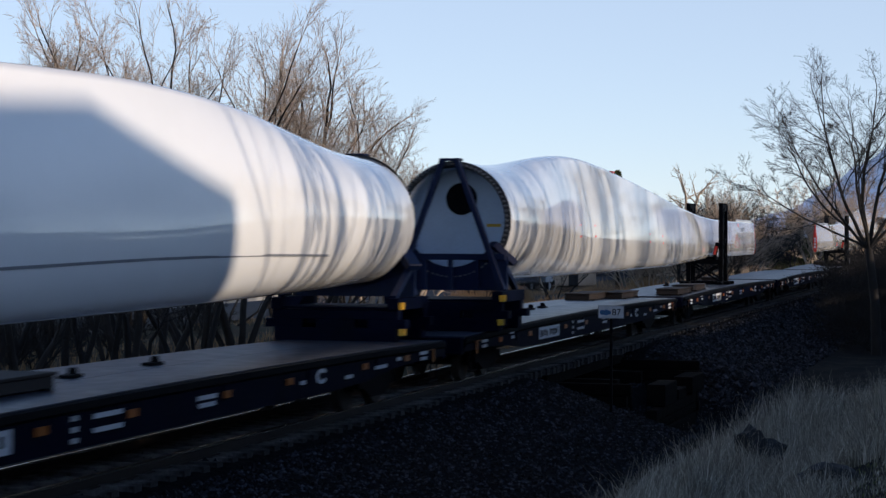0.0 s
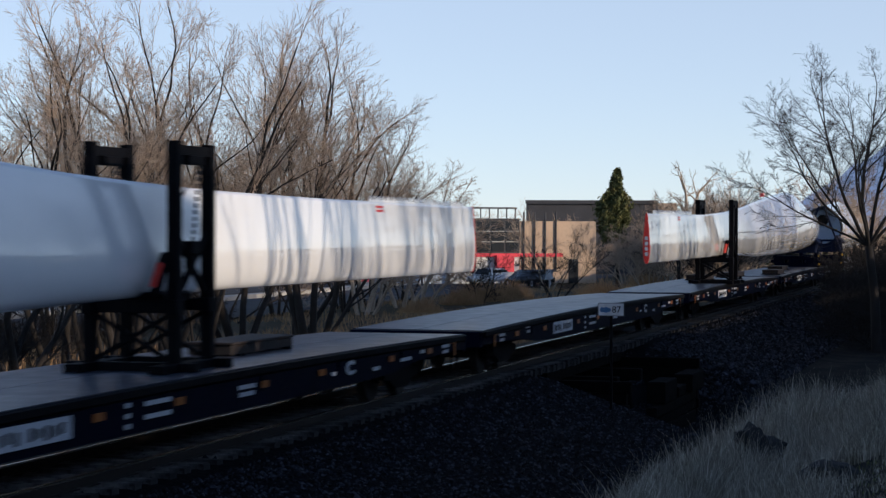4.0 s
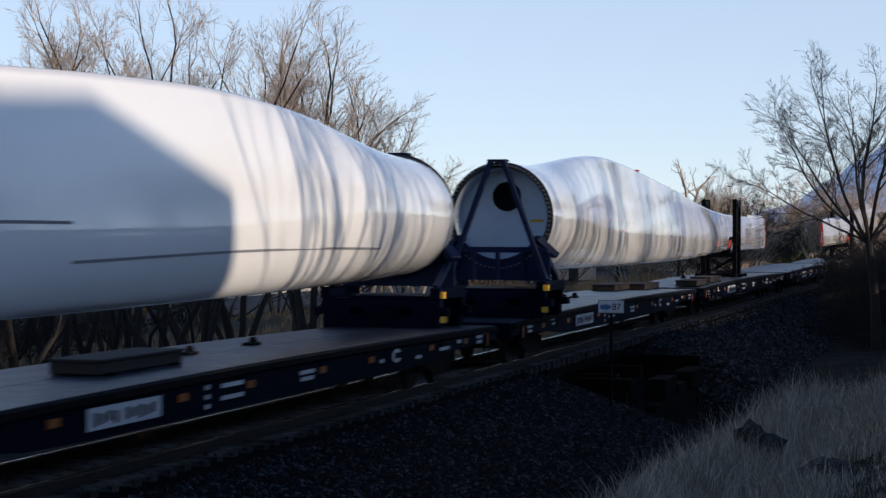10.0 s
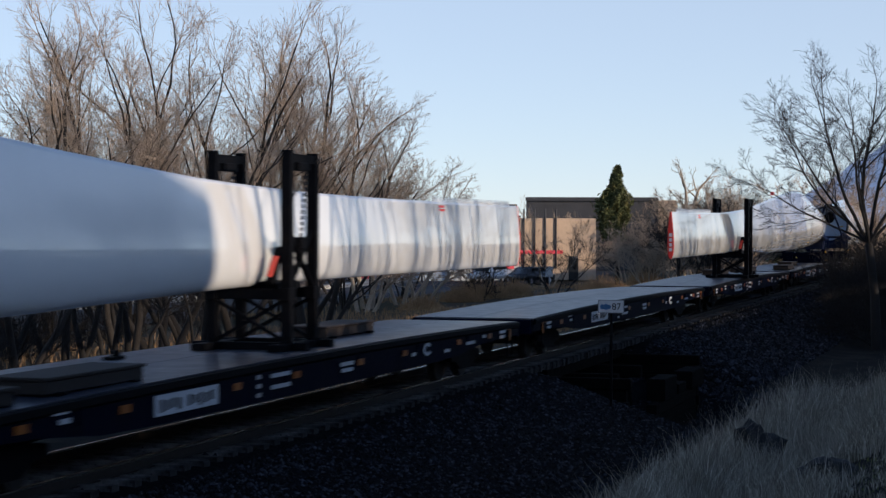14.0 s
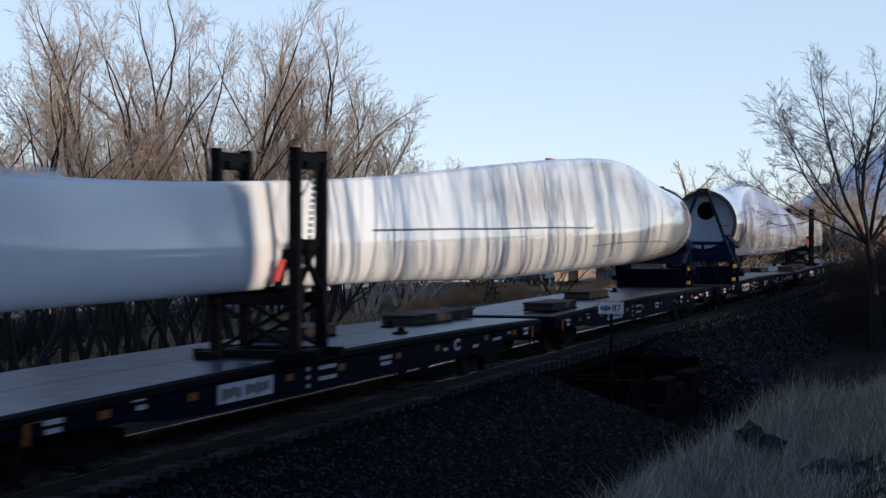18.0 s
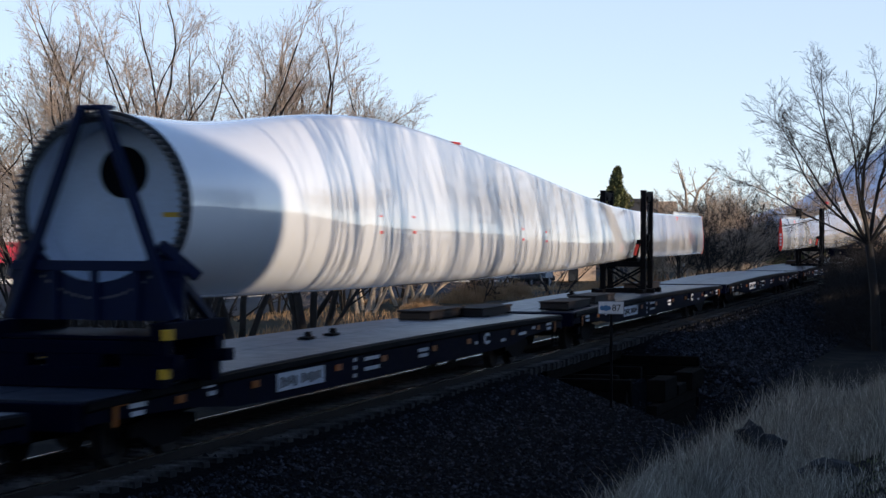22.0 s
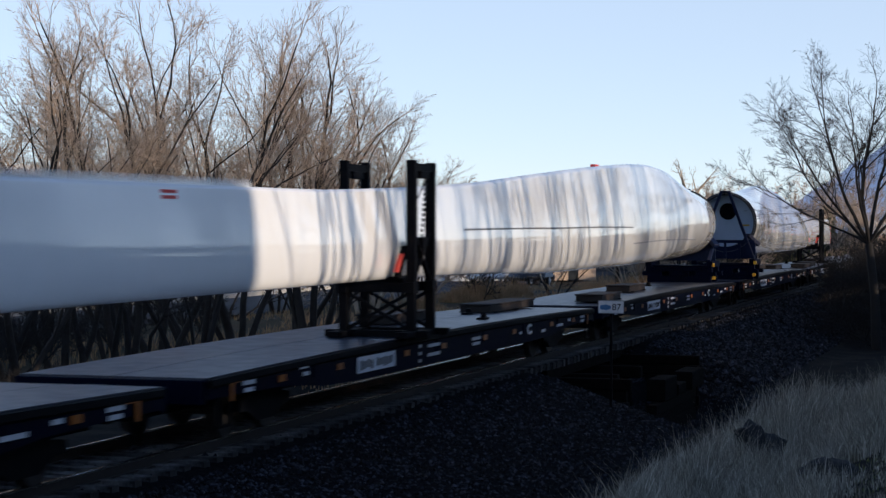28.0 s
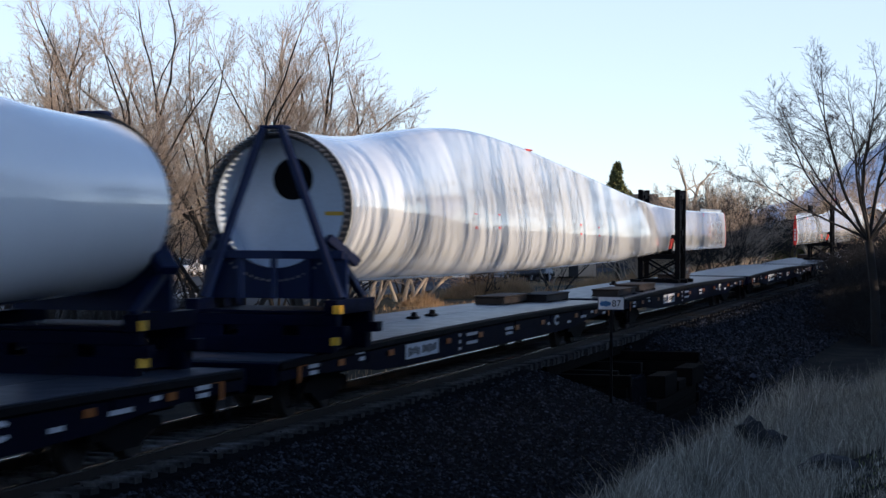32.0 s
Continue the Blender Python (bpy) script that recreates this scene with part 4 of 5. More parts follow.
def leaves(name, centres, sizes, material, parent, rng, flat=0.5):
    """Small bent leaf clumps round the given centres."""
    n = len(centres)
    c = np.array(centres)
    a = rng.normal(size=(n, 3))
    a /= np.linalg.norm(a, axis=1)[:, None]
    b = np.cross(a, rng.normal(size=(n, 3)))
    b /= np.linalg.norm(b, axis=1)[:, None]
    sz = np.array(sizes)[:, None]
    rows = [c - a * sz, c + b * sz * flat, c + a * sz + np.cross(a, b) * sz * 0.3, c - b * sz * flat]
    verts = np.stack(rows, axis=1).reshape(-1, 3)
    faces = np.arange(n * 4).reshape(-1, 4)
    return raw(name, verts, faces, material, parent)


# evergreen row out of view, added to keep sun off ballast and near decks
def hedge():
    rng = np.random.default_rng(5)
    h = thing("hedge", "unseen evergreen hedge added to shade the low ground", "hedge")
    n = 30000
    x = rng.uniform(-20, 140, n)
    top = 1.60 + 0.2 * np.sin(x * 0.9) + 0.15 * np.sin(x * 2.3 + 1) - 0.90 * np.clip((x - 52) / 12, 0, 1)
    z = 3.8 + rng.uniform(0, 1, n) ** 0.8 * top
    y = -21 + rng.normal(0, 0.45, n)
    leaves("foliage", np.stack([x, y, z], 1), rng.uniform(0.14, 0.3, n), "needle", h, rng, 0.7)


hedge()
rng_bank = random.Random(41)
stand = [fan_tree(0, 0, "slim upright leafless tree standing on the bank",
                  [(rng_bank.uniform(-0.2, 0.2), rng_bank.uniform(-0.12, 0.12), rng_bank.uniform(8.5, 12.0), rng_bank.uniform(0.035, 0.095)) for i in range(5)],
                  500 + k, kids=(4, 3, 2), twig="bark", trunk="bark", group="bank trees", spread=(0.18, 0.55), lift=0.05, gap=1.2, finest=0.012, place=pose(30 + 2 * k, -30, 4.0)) for k in range(7)]
for i in range(44):
    y = -rng_bank.uniform(25, 44)
    x = 32.2 + 2.0 * i + rng_bank.uniform(-2.2, 2.2) * min(1, i / 3) - 0.176 * (-y - 1.3)
    m = pose(x, y, 3.9, 0, 0, rng_bank.uniform(0, 360))
    if i < 7:
        stand[i].matrix_basis = m
    else:
        copy_thing(stand[i % 7], m)


# ---- ballast stones, grass and rocks ----
def ballast(name, seed, n, x0, x1, bias, small, large):
    rng = np.random.default_rng(seed)
    x = x0 + (x1 - x0) * rng.uniform(0, 1, n) ** bias
    y = np.where(rng.uniform(0, 1, n) < 0.9, rng.uniform(-5.6, -1.52, n), rng.uniform(-1.15, 1.6, n))
    z = np.array([height(a, b) for a, b in zip(x, y)])
    size = rng.uniform(small, large, n) * np.where(rng.uniform(0, 1, n) < 0.02, 1.6, 1)
    octa = np.array([(1, 0, 0), (0, 1, 0), (-1, 0, 0), (0, -1, 0), (0, 0, 1), (0, 0, -1)], float)
    tri = np.array([(0, 1, 4), (1, 2, 4), (2, 3, 4), (3, 0, 4), (1, 0, 5), (2, 1, 5), (3, 2, 5), (0, 3, 5)])
    shape = octa[None] * rng.uniform(0.55, 1.25, (n, 6, 1)) + rng.normal(0, 0.16, (n, 6, 3))
    ang = rng.uniform(0, 2 * np.pi, n)
    ca, sa = np.cos(ang)[:, None], np.sin(ang)[:, None]
    px, py = shape[..., 0] * ca - shape[..., 1] * sa, shape[..., 0] * sa + shape[..., 1] * ca
    shape = np.stack([px, py, shape[..., 2] * 0.75], -1)
    verts = (shape * size[:, None, None] + np.stack([x, y, z + size * 0.25], 1)[:, None]).reshape(-1, 3)
    faces = (np.arange(n)[:, None, None] * 6 + tri[None]).reshape(-1, 3)
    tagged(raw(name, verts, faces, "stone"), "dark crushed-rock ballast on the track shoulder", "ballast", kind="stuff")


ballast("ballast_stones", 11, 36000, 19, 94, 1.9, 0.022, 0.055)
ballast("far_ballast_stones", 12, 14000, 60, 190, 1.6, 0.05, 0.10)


def blades(name, x, y, tall, material, label, category, rng, width=0.006, lean=0.35):
    n = len(x)
    z = np.array([height(a, b) for a, b in zip(x, y)])
    base = np.stack([x, y, z - 0.02], 1)
    az = rng.uniform(0, 2 * np.pi, n)
    d = np.stack([np.cos(az), np.sin(az), np.zeros(n)], 1)
    side = np.stack([-np.sin(az + 1.1), np.cos(az + 1.1), np.zeros(n)], 1) * (width * rng.uniform(0.7, 1.6, n))[:, None]
    k = (tall * lean * rng.uniform(0.1, 1.4, n))[:, None]
    up = np.stack([np.zeros(n), np.zeros(n), tall], 1)
    mid, tip = base + up * 0.55 + d * k * 0.3, base + up * rng.uniform(0.8, 1.0, n)[:, None] + d * k
    verts = np.stack([base - side, base + side, mid + side * 0.8, mid - side * 0.8, tip], 1).reshape(-1, 3)
    o = np.arange(n)[:, None] * 5
    faces = (o + np.array([[0, 1, 2, 3]])).tolist() + (o + np.array([[3, 2, 4]])).tolist()
    tagged(raw(name, verts, faces, material), label, category, kind="stuff")


def bank_grass():
    rng = np.random.default_rng(21)
    m = 8000
    cx, cy = 15 + 36 * rng.uniform(0, 1, m) ** 1.1, rng.uniform(-12.4, -6.6, m)
    edge = -6.95 - 0.09 * np.clip(cx - 38, 0, 30) - 0.45 * np.clip(cx - 46, 0, 9) + 0.35 * np.sin(cx * 0.7) + 0.25 * np.sin(cx * 1.9)
    hollow = ((cx - 30) / 1.6) ** 2 + ((cy + 10.1) / 0.7) ** 2 < 1
    keep = (cy < edge) & ((cy > -10.6) | (rng.uniform(0, 1, m) < 0.3)) & ~hollow & (rng.uniform(0, 1, m) < np.clip((edge - cy) / 0.9, 0.15, 1))
    cx, cy = cx[keep], cy[keep]
    per = 26
    x = np.repeat(cx, per) + rng.normal(0, 0.09, len(cx) * per)
    y = np.repeat(cy, per) + rng.normal(0, 0.09, len(cx) * per)
    t = np.repeat(rng.uniform(0.2, 0.56, len(cx)) * np.where((cy < -10.4) & (cx < 30), 0.3, 1), per) * rng.uniform(0.6, 1.25, len(x))
    blades("dry_grass", x, y, t, "grass", "tall dry pale grass on the bank, in shade", "dry grass", rng, 0.0042)
    n = 2200
    x, y = 22 + 29 * rng.uniform(0, 1, n), rng.uniform(-10.2, -6.7, n)
    blades("seed_stems", x, y, rng.uniform(0.55, 1.05, n), "straw", "long thin seed stems above the dry grass", "dry grass", rng, 0.003, 0.5)
    n = 5000
    x, y = 15 + 25 * rng.uniform(0, 1, n), rng.uniform(-13.4, -10.4, n)
    blades("short_grass", x, y, rng.uniform(0.03, 0.09, n), "lawn", "short green grass on the bank", "grass", rng, 0.006)
    n = 26000
    x, y = rng.uniform(55, 150, n), 5.5 + 20 * rng.uniform(0, 1, n) ** 1.5
    patch = np.sin(x * 0.21 + 1) + np.sin(y * 0.5 + x * 0.07) > -0.2
    x, y = x[patch], y[patch]
    blades("field_grass", x, y, rng.uniform(0.12, 0.45, len(x)), "brush", "tan dry grass on the strip behind the track", "dry grass", rng, 0.014)


bank_grass()


def boulder(x, y, sx, sy, sz, seed, material, label, name="rock", lift=0.0):
    bm = bmesh.new()
    bmesh.ops.create_icosphere(bm, subdivisions=3, radius=1)
    for v in bm.verts:
        k = 1 + 0.5 * noise.noise(v.co * 1.6 + Vector((seed, 0, 0))) + 0.3 * noise.noise(v.co * 4.1 + Vector((0, seed, 0)))
        v.co = Vector((v.co.x * sx * k, v.co.y * sy * k, v.co.z * sz * k))
    ob = part(name, bm, material)
    ob.matrix_basis = pose(x, y, height(x, y) + lift)
    return tagged(ob, label, "rock")


boulder(34.5, -8.4, 0.55, 0.46, 0.50, 4, "rock", "dark jagged rock lying in the grass", lift=0.1)
boulder(29.6, -10.1, 0.6, 0.42, 0.28, 9, "rock", "dark low rock lying in the grass", lift=0.08)
boulder(29.6, -4.64, 0.15, 0.17, 0.05, 2, "pale", "flat pale stone lying on the ballast", "stone", 0.09)
boulder(31.5, -6.0, 0.06, 0.07, 0.04, 7, "pale", "small pale stone lying on the ballast", "stone", 0.03)


# ---- trestle and sign ----
def trestle():
    t = thing("timber_trestle", "dark old timber trestle and stacked bulkhead under the track", "trestle", "", pose(4.6, 0, 0))
    def log(x0, x1, y0, y1, z0, z1):
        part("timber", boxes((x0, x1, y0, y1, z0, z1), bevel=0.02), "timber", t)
    for i in range(7):
        log(44.2 + 0.05 * (i % 2), 44.5, -3.4 + 0.06 * (i % 3), 3.0, -2.6 + 0.30 * i, -2.32 + 0.30 * i)
        log(54.0, 54.3 + 0.05 * (i % 2), -3.6 + 0.05 * (i % 2), 3.0, -2.6 + 0.30 * i, -2.32 + 0.30 * i)
    for x in (47.2, 50.6):
        for y in (-2.0, -0.8, 0.8, 2.0):
            part("support_post", cyl(bmesh.new(), (x, y * 1.15, -3.6), (x, y, -0.95), 0.17, 0.15, 10), "timber", t)
        log(x - 0.17, x + 0.17, -2.5, 2.5, -0.95, -0.62)
    for y in (-1.1, -0.75, 0.75, 1.1):
        log(44.3, 54.2, y - 0.12, y + 0.12, -0.62, -0.355)
    for i in range(5):
        log(46.0, 52.6 + 0.2 * (i % 2), -3.75 + 0.03 * (i % 2), -3.47, -2.75 + 0.29 * i, -2.48 + 0.29 * i)
    log(47.0, 48.9, -3.80, -3.30, -1.30, -0.72)
    log(51.2, 53.4, -3.85, -3.30, -1.30, -0.80)
    log(49.3, 50.6, -3.78, -3.40, -1.30, -1.02)
    part("slab", boxes((43.5, 46.0, -5.5, -5.0, -2.25, -2.12), bevel=0.02), "concrete", t, "low concrete slab in the ditch")


trestle()


def words(text, size, material, parent, m):
    cu = bpy.data.curves.new("lettering", "FONT")
    cu.body, cu.size, cu.extrude = text, size, 0.002
    ob = new("lettering", cu)
    mesh = bpy.data.meshes.new_from_object(ob)
    bpy.data.objects.remove(ob)
    mesh.materials.append(M[material])
    t = link("lettering", mesh, parent)
    t.matrix_basis = m
    return t


def bridge_sign():
    x, y = 45.6, -3.55
    s = thing("bridge_sign", "small white bridge number sign on a thin post", "sign", "", pose(x, y, 0))
    part("post", boxes((-0.03, 0.03, -0.03, 0.03, -2.4, 1.32), bevel=0.004), "black", s)
    plate = part("plate", boxes((-0.045, -0.03, -0.30, 0.30, 1.30, 1.58), bevel=0.003), "white", s, "white sign plate")
    part("border", boxes((-0.043, -0.032, -0.315, 0.315, 1.285, 1.595), bevel=0.003), "seam", plate)
    words("87", 0.22, "black", plate, Matrix.Translation((-0.048, -0.02, 1.365)) @ Matrix(((0, 0, -1, 0), (-1, 0, 0, 0), (0, 1, 0, 0), (0, 0, 0, 1))))
    for dy, r in ((0.21, 0.06), (0.12, 0.07), (0.05, 0.05)):
        part("graffiti_blot", cyl(bmesh.new(), (-0.050, dy, 1.43), (-0.045, dy, 1.43), r, n=14), "carblue", plate)


bridge_sign()


# ---- beyond the line: lot, buildings, vehicles ----
def road():
    def sheet(name, x0, x1, y0, y1, material, label, z):
        n = 24
        verts, faces = [], []
        for i in range(n + 1):
            x = x0 + (x1 - x0) * i / n
            for y in (y0, (y0 + y1) / 2, y1):
                verts.append((x, y, max(height(x, yy) for yy in (y - 2, y, y + 2)) + z))
        for i in range(n):
            for j in range(2):
                faces.append((i * 3 + j, i * 3 + 3 + j, i * 3 + 4 + j, i * 3 + 1 + j))
        tagged(raw(name, verts, faces, material), label, name, kind="structure")
    sheet("road", 40, 330, 26, 36, "asphalt", "grey asphalt street behind the trees", 0.05)
    sheet("pavement", 40, 330, 37.2, 38.8, "concrete", "pale concrete pavement beside the street", 0.16)
    sheet("lot", 40, 330, 40.5, 70, "asphalt", "asphalt parking lot before the buildings", 0.06)
    bm = boxes((40, 330, 36.2, 36.5, -1.5, -0.95), bevel=0.02)
    tagged(part("kerb", bm, "concrete"), "pale concrete kerb along the street", "kerb", kind="structure")


road()


def store():
    """A low commercial block with a red band, white lower panels and a tan wing."""
    b = thing("store_building", "low commercial building with tan wing and red band", "building", "", pose(165, 28.7, -1.2, 0, 0, -55))
    def add(name, mat_name, *r, label="", parent=None):
        return part(name, boxes(r, bevel=0.02), mat_name, parent or b, label)
    add("wall", "dark", -6.7, 0.0, 0.0, 12, 2.6, 5.5, label="dark upper front")
    add("wall", "facade", 0.0, 7.2, 0.0, 12, 0.0, 5.4, label="tan stucco wing")
    add("wall", "wallwhite", -6.7, 0.0, 0.05, 12, 0.0, 2.3, label="white lower panels")
    add("wall", "bulkhead", -11.6, -6.7, 0.3, 12, 0.0, 2.3)
    add("band", "canopy", -11.7, 4.0, -0.15, 0.1, 2.3, 2.6, label="red band")
    add("parapet", "dark", -6.8, 0.1, -0.1, 0.15, 5.5, 5.62)
    add("sign_box", "canopy", -2.3, -0.7, -0.6, -0.1, 1.0, 2.45, label="red sign box")
    for i in range(5):
        win = add("window", "glass", -6.55 + 1.32 * i, -5.4 + 1.32 * i, -0.06, 0.02, 2.75, 5.35)
        add("mullion", "concrete", -6.57 + 1.32 * i, -5.38 + 1.32 * i, -0.09, -0.05, 3.55, 3.65, parent=win)
        add("mullion", "concrete", -6.57 + 1.32 * i, -5.38 + 1.32 * i, -0.09, -0.05, 4.45, 4.55, parent=win)
    for i in range(5):
        add("post", "dark", -11.4 + 2.4 * i, -11.22 + 2.4 * i, -0.12, 0.04, 0.0, 2.3)
    for i in range(4):
        add("fin", "dark", 0.3 + 1.0 * i, 0.42 + 1.0 * i, -0.2, -0.05, 1.0, 6.2)
    for i in range(9):
        add("roof_rail_post", "dark", -6.6 + 0.8 * i, -6.5 + 0.8 * i, 0.6, 0.7, 5.5, 6.5)
    add("roof_rail", "dark", -6.7, 0.0, 0.58, 0.72, 6.45, 6.6)
    part("door", boxes((4.6, 5.5, -0.05, 0.03, 0.0, 2.1)), "glass", b)
    h = thing("hall_building", "long dark-roofed hall with a tan end", "building", "", pose(208, 30.5, -1.2, 0, 0, -76))
    part("wall", boxes((-8, 6.2, 0, 10, 0, 7.8), bevel=0.03), "dark", h)
    part("end_wall", boxes((6.2, 8.2, -0.2, 10, 0, 7.6), bevel=0.03), "facade", h)
    part("cornice", boxes((-8.1, 6.15, -0.25, 0, 7.5, 7.9)), "dark", h)
    w = thing("awning_building", "white building with a red awning", "building", "", pose(141, 62, -1.2, 0, 0, -48))
    part("wall", boxes((-17, 0, 0, 10, 0, 9.5), bevel=0.03), "wallwhite", w)
    bm = bmesh.new()
    vs = [bm.verts.new(p) for p in ((-17, -0.02, 3.4), (-0.6, -0.02, 3.4), (0.2, -1.6, 1.8), (-17, -1.6, 1.8), (-17, -0.02, 1.8), (0.2, -0.02, 1.8))]
    for f in ((0, 1, 2, 3), (3, 2, 5, 4), (1, 5, 2), (0, 3, 4), (0, 4, 5, 1)):
        bm.faces.new([vs[i] for i in f])
    part("awning", bm, "canopy", w, "red awning")
    for i in range(4):
        part("window", boxes((-12 + 3.6 * i, -9.6 + 3.6 * i, -0.04, 0.05, 0.5, 1.9)), "glass", w)
    k = thing("red_kiosk", "narrow red kiosk column beside the lot", "kiosk", "", pose(157, 40.7, -1.1, 0, 0, -45))
    part("body", boxes((-0.25, 0.8, -0.4, 0.4, 0.1, 2.6), bevel=0.03), "canopy", k)
    part("side_fin", boxes((-0.55, -0.35, -0.4, 0.4, 0.1, 2.3), bevel=0.02), "canopy", k)
    part("plinth", boxes((-0.7, 0.9, -0.5, 0.5, -0.1, 0.1), bevel=0.02), "concrete", k)


store()


def vehicle(name, x, y, turn, paint, label, tall=1.45, long=4.4):
    c = thing(name, label, "car", "parked cars", pose(x, y, height(x, y) + 0.05, 0, 0, turn))
    bm = bmesh.new()
    prof = [(-2.2, 0.35), (-2.2, 0.8), (-1.3, 0.92), (-0.7, tall), (1.1, tall), (1.9, 0.95), (2.2, 0.85), (2.2, 0.35)]
    vs = [bm.verts.new((px * long / 4.4, -0.88, z)) for px, z in prof]
    f = bm.faces.new(vs)
    r = bmesh.ops.extrude_face_region(bm, geom=[f])
    for v in r["geom"]:
        if isinstance(v, bmesh.types.BMVert):
            v.co.y = 0.88
    for v in bm.verts:
        if v.co.z > 1.1:
            v.co.y *= 0.82
    bmesh.ops.recalc_face_normals(bm, faces=bm.faces)
    bmesh.ops.bevel(bm, geom=list(bm.edges), offset=0.06, segments=2, affect="EDGES")
    part("body", bm, paint, c, smooth=True)
    for s in (-1, 1):
        part("side_window", boxes((-0.75, 1.3, min(s * 0.80, s * 0.835), max(s * 0.80, s * 0.835), 0.98, tall - 0.12)), "glass", c)
        for px in (-1.35, 1.35):
            wheel = part("wheel", cyl(bmesh.new(), (px, s * 0.70, 0.32), (px, s * 0.90, 0.32), 0.32, n=20), "rubber", c)
            part("rim", cyl(bmesh.new(), (px, s * 0.90, 0.32), (px, s * 0.91, 0.32), 0.19, n=16), "pale", wheel)
    part("windscreen", beam(bmesh.new(), (-1.28 * long / 4.4, 0, 0.98), (-0.80 * long / 4.4, 0, tall - 0.06), 1.35, 0.03), "glass", c)
    for s in (-1, 1):
        part("headlight", boxes((-2.22 * long / 4.4, -2.12 * long / 4.4, s * 0.62 - 0.15, s * 0.62 + 0.15, 0.62, 0.76), bevel=0.01), "white", c)


for x, y, turn, paint, label in ((158, 56, -15, "carwhite", "white car parked in the lot"), (160, 59.5, -20, "carblue", "blue car parked in the lot"), (155, 64, -20, "cardark", "dark pickup parked in the lot"),
                                 (163, 52, -10, "carwhite", "white car parked in the lot"), (157, 29.2, -20, "carwhite", "white van parked by the building"), (156, 25.4, 160, "cardark", "dark car parked by the building")):
    vehicle("car", x, y, turn, paint, label)


def lamp_post(x, y, tall, label):
    p = thing("sign_post", label, "post", "", pose(x, y, height(x, y)))
    part("pole", cyl(bmesh.new(), (0, 0, -0.1), (0, 0, tall), 0.05, n=8), "pale", p)
    part("plate", boxes((-0.06, -0.04, -0.28, 0.28, tall - 0.8, tall), bevel=0.01), "white", p)


lamp_post(160, 38.8, 2.2, "white sign on a post by the lot")
lamp_post(150, 22.5, 1.6, "small white sign on a post by the street")


def conifer(x, y, tall, wide, seed, label, low=0.06):
    rng = np.random.default_rng(seed)
    t = thing("evergreen_tree", label, "evergreen", "evergreens", pose(x, y, height(x, y)))
    part("trunk", cyl(bmesh.new(), (0, 0, -0.2), (0, 0, tall * 0.9), 0.18, 0.04, 10), "bark", t)
    n = 9000
    u = rng.uniform(0, 1, n) ** 1.15
    rad = wide * np.minimum(1, np.minimum((np.clip(1.03 - u, 0, 1) / 0.72) ** 0.7, 0.7 + u)) * (0.88 + 0.12 * np.sin(u * 13 + seed)) * (1 + 0.15 * rng.normal(size=n))
    ang = rng.uniform(0, 2 * np.pi, n)
    rr = rad * rng.uniform(0.35, 1, n) ** 0.5 * (1 + 0.2 * np.sin(ang * 2 + u * 7 + seed) + 0.16 * np.sin(ang * 5 - u * 17))
    lean = 0.35 * np.sin(u * 2.2 + seed)
    c = np.stack([rr * np.cos(ang), rr * np.sin(ang) + lean, low * tall + u * tall * (1 - low) + 0.25 * np.sin(ang * 3 + seed)], 1)
    leaves("crown", c, rng.uniform(0.10, 0.24, n), "needle", t, rng, 0.35)


conifer(146, 16.3, 8.9, 1.3, 1, "dark green evergreen tree lit by low sun", 0.42)
conifer(190, 8.0, 6.0, 2.2, 2, "dark green pine far along the track")
conifer(205, 6.6, 6.6, 2.2, 3, "dark green pine far along the track")
conifer(200, 58.5, 9.5, 1.6, 4, "small evergreen behind the building")

fan_tree(150, 11.2, "old gnarled pollarded tree with pale bark, sunlit", ((-0.45, 0, 3.4, 0.22), (0.25, 0.1, 3.6, 0.24), (0.8, 0, 3.0, 0.18), (-0.9, 0.1, 2.6, 0.15)), 641,
         kids=(4, 3, 4), trunk="palebark", twig="palebark", group="street trees", spread=(0.6, 1.2), lift=0.0, fork=4.0, fork_r=0.4, finest=0.02)
FAR = "leafless tree by the street, sunlit"
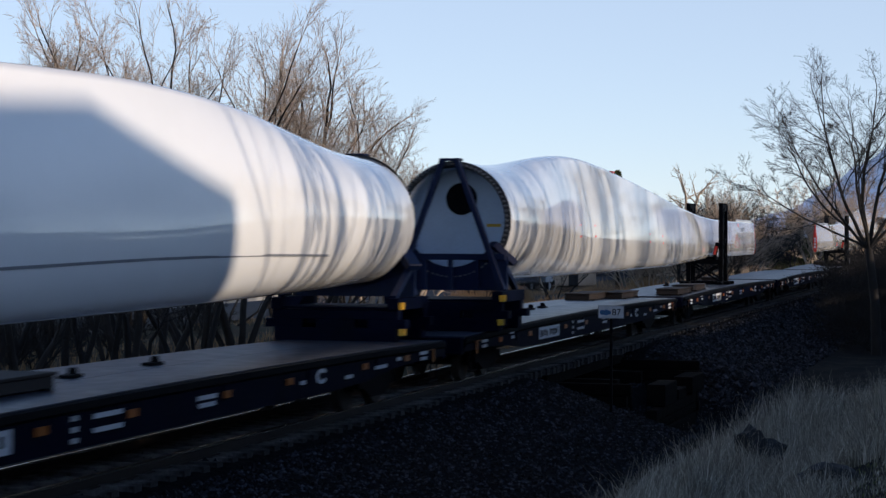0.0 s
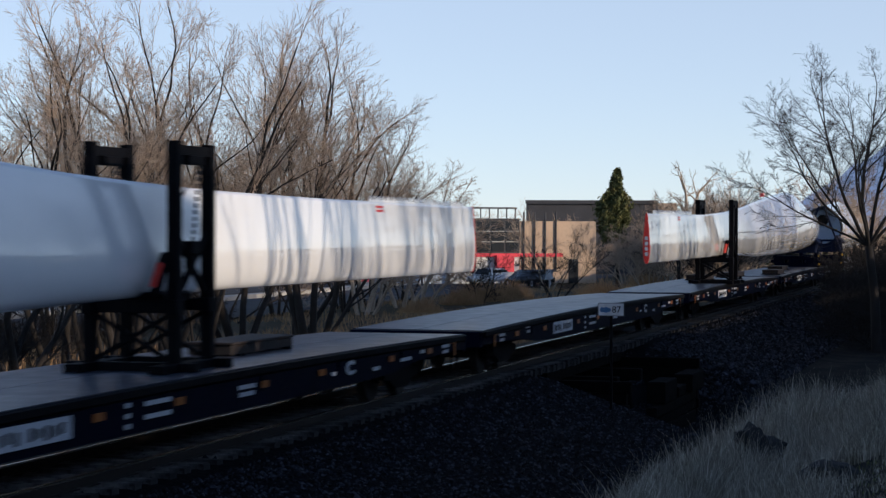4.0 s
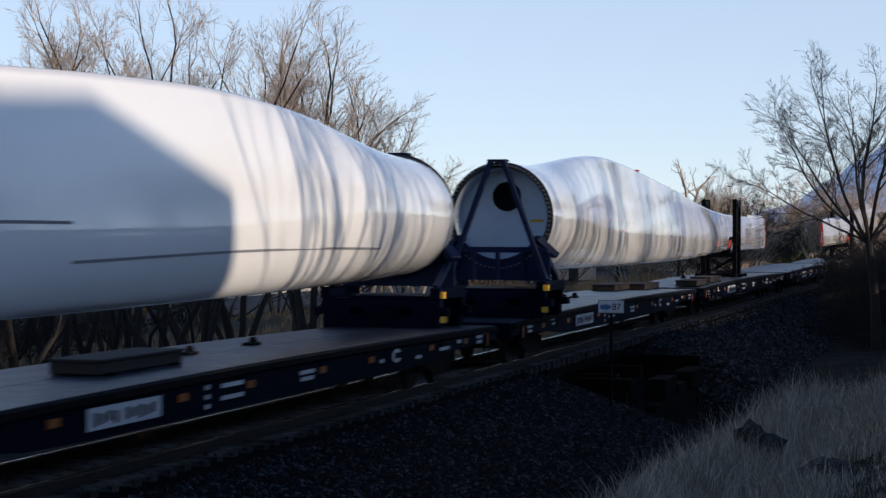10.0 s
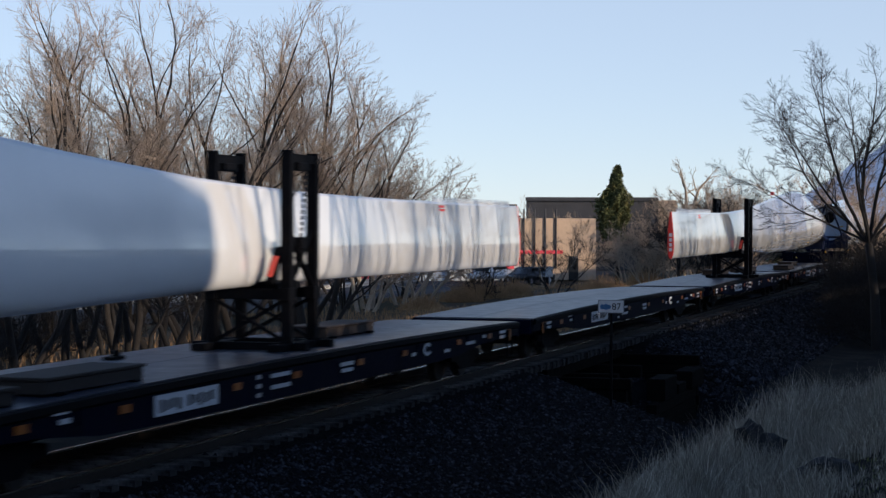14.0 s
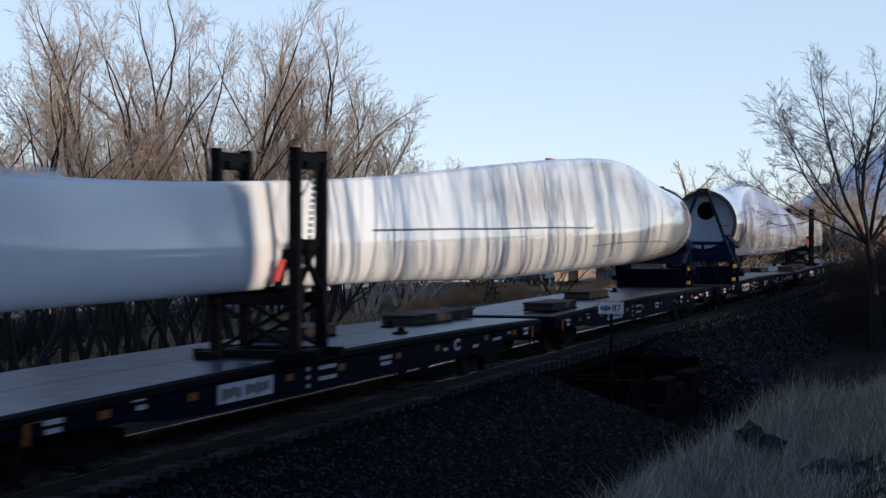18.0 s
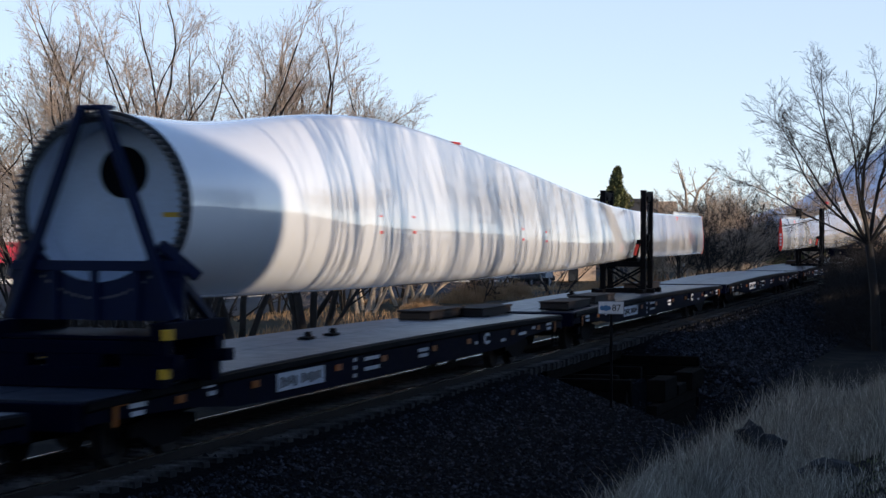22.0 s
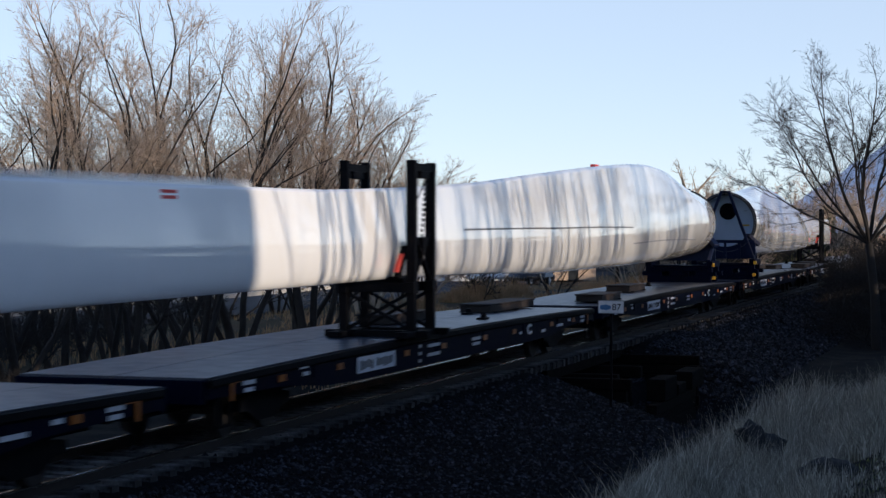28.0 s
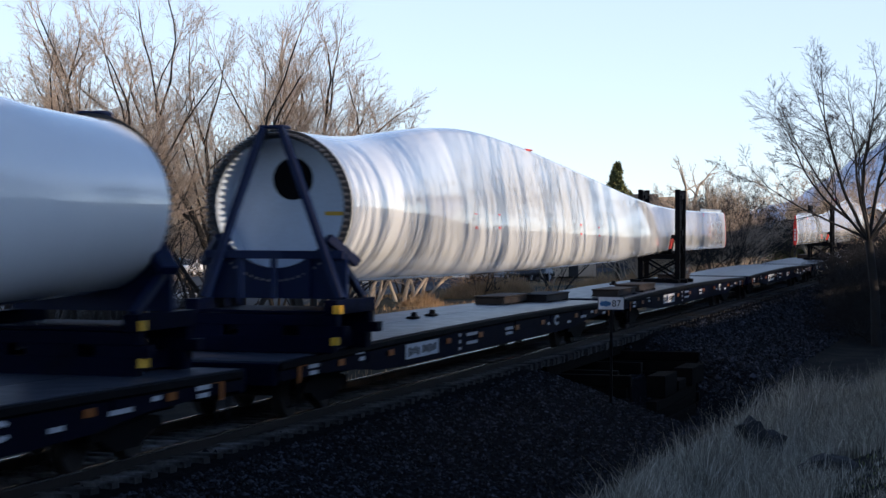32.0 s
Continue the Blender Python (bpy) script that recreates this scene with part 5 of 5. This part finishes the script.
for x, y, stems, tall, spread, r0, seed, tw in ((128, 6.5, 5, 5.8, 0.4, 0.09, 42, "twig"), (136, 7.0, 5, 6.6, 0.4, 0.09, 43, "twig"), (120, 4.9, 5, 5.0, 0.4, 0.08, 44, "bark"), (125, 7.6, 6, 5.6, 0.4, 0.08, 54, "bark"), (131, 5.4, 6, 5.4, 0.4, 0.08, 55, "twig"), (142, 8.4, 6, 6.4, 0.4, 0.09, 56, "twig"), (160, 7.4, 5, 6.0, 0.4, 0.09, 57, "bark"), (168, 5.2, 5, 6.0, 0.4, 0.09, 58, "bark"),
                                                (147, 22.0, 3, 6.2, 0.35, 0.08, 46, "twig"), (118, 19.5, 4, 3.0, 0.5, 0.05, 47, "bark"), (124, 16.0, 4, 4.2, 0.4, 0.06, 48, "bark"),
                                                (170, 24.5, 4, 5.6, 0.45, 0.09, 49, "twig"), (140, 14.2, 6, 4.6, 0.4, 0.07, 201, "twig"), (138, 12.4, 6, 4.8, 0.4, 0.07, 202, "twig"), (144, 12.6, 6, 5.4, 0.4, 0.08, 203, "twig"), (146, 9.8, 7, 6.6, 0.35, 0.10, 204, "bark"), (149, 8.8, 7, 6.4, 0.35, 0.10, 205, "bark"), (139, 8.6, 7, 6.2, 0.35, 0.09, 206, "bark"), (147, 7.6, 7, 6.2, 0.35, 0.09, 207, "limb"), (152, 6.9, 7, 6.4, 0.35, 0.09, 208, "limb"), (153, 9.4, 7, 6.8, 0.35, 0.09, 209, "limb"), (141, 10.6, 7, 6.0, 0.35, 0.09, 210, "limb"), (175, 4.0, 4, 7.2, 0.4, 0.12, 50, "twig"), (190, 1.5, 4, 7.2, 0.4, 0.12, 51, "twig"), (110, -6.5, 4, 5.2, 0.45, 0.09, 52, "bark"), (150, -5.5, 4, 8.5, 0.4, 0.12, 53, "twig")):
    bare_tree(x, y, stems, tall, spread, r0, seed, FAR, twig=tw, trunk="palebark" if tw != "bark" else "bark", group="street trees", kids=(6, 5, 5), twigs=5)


def tan_bushes():
    rng = np.random.default_rng(8)
    for x, y, w, h in ((122, 20.5, 3.2, 1.5), (116, 20.0, 2.2, 1.0), (128, 20.0, 2.5, 1.2), (132, 14.5, 3.5, 1.3), (140, 13.0, 3.0, 1.4), (104, 19.0, 2.0, 0.8), (112, 13.5, 2.4, 0.8)):
        b = thing("tan_bush", "low tan-orange dry bush on the strip", "bush", "tan bushes", pose(x, y, height(x, y)))
        n = 1400
        az, rad = rng.uniform(0, 2 * np.pi, n), np.sqrt(rng.uniform(0, 1, n))
        bx, by = np.cos(az) * rad * w * 0.8, np.sin(az) * rad * w * 0.55
        top = h * (1 - 0.6 * rad ** 2) * rng.uniform(0.35, 1.1, n) * (1 + 0.3 * np.sin(bx * 3.1))
        foot = np.stack([bx, by, np.full(n, -0.1)], 1)
        tip = foot + np.stack([rng.normal(0, 0.22, n), rng.normal(0, 0.22, n), top], 1)
        segs = [(Vector(p), Vector(q), 0.016, 0.006) for p, q in zip(foot, tip)]
        tubes("foliage", segs, 3, "brush", b)


tan_bushes()


def mountain():
    verts, faces = [], []
    n, k = 90, 10
    for i in range(n + 1):
        a = -6 + 26 * i / n
        prof = 330 * math.exp(-(max(0, a - 1.5) / 3.6) ** 1.3) + 10 * noise.noise((i * 0.35, 1, 2)) + 5 * noise.noise((i * 0.9, 4, 2))
        for j in range(k + 1):
            d = 3600 + 700 * j / k
            f = math.sin(math.pi * 0.5 * j / k)
            verts.append((d * math.cos(radians(a)), d * math.sin(radians(a)), -20 + max(0, prof) * f * (1 + 0.15 * noise.noise((i * 0.3, j * 0.5, 5)))))
    for i in range(n):
        for j in range(k):
            o = i * (k + 1) + j
            faces.append((o, o + k + 1, o + k + 2, o + 1))
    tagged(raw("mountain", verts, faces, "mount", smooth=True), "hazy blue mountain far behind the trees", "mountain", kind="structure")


mountain()


def motions():
    times = [0, 2, 4, 6, 8, 10, 12, 14, 16, 18, 20, 22, 24, 26, 28, 30, 32]
    for ob, place, y, z, turn in movers:
        walk(ob, [(t, pose(place - gone(t), y, z, 0, 0, turn)) for t in times])


motions()
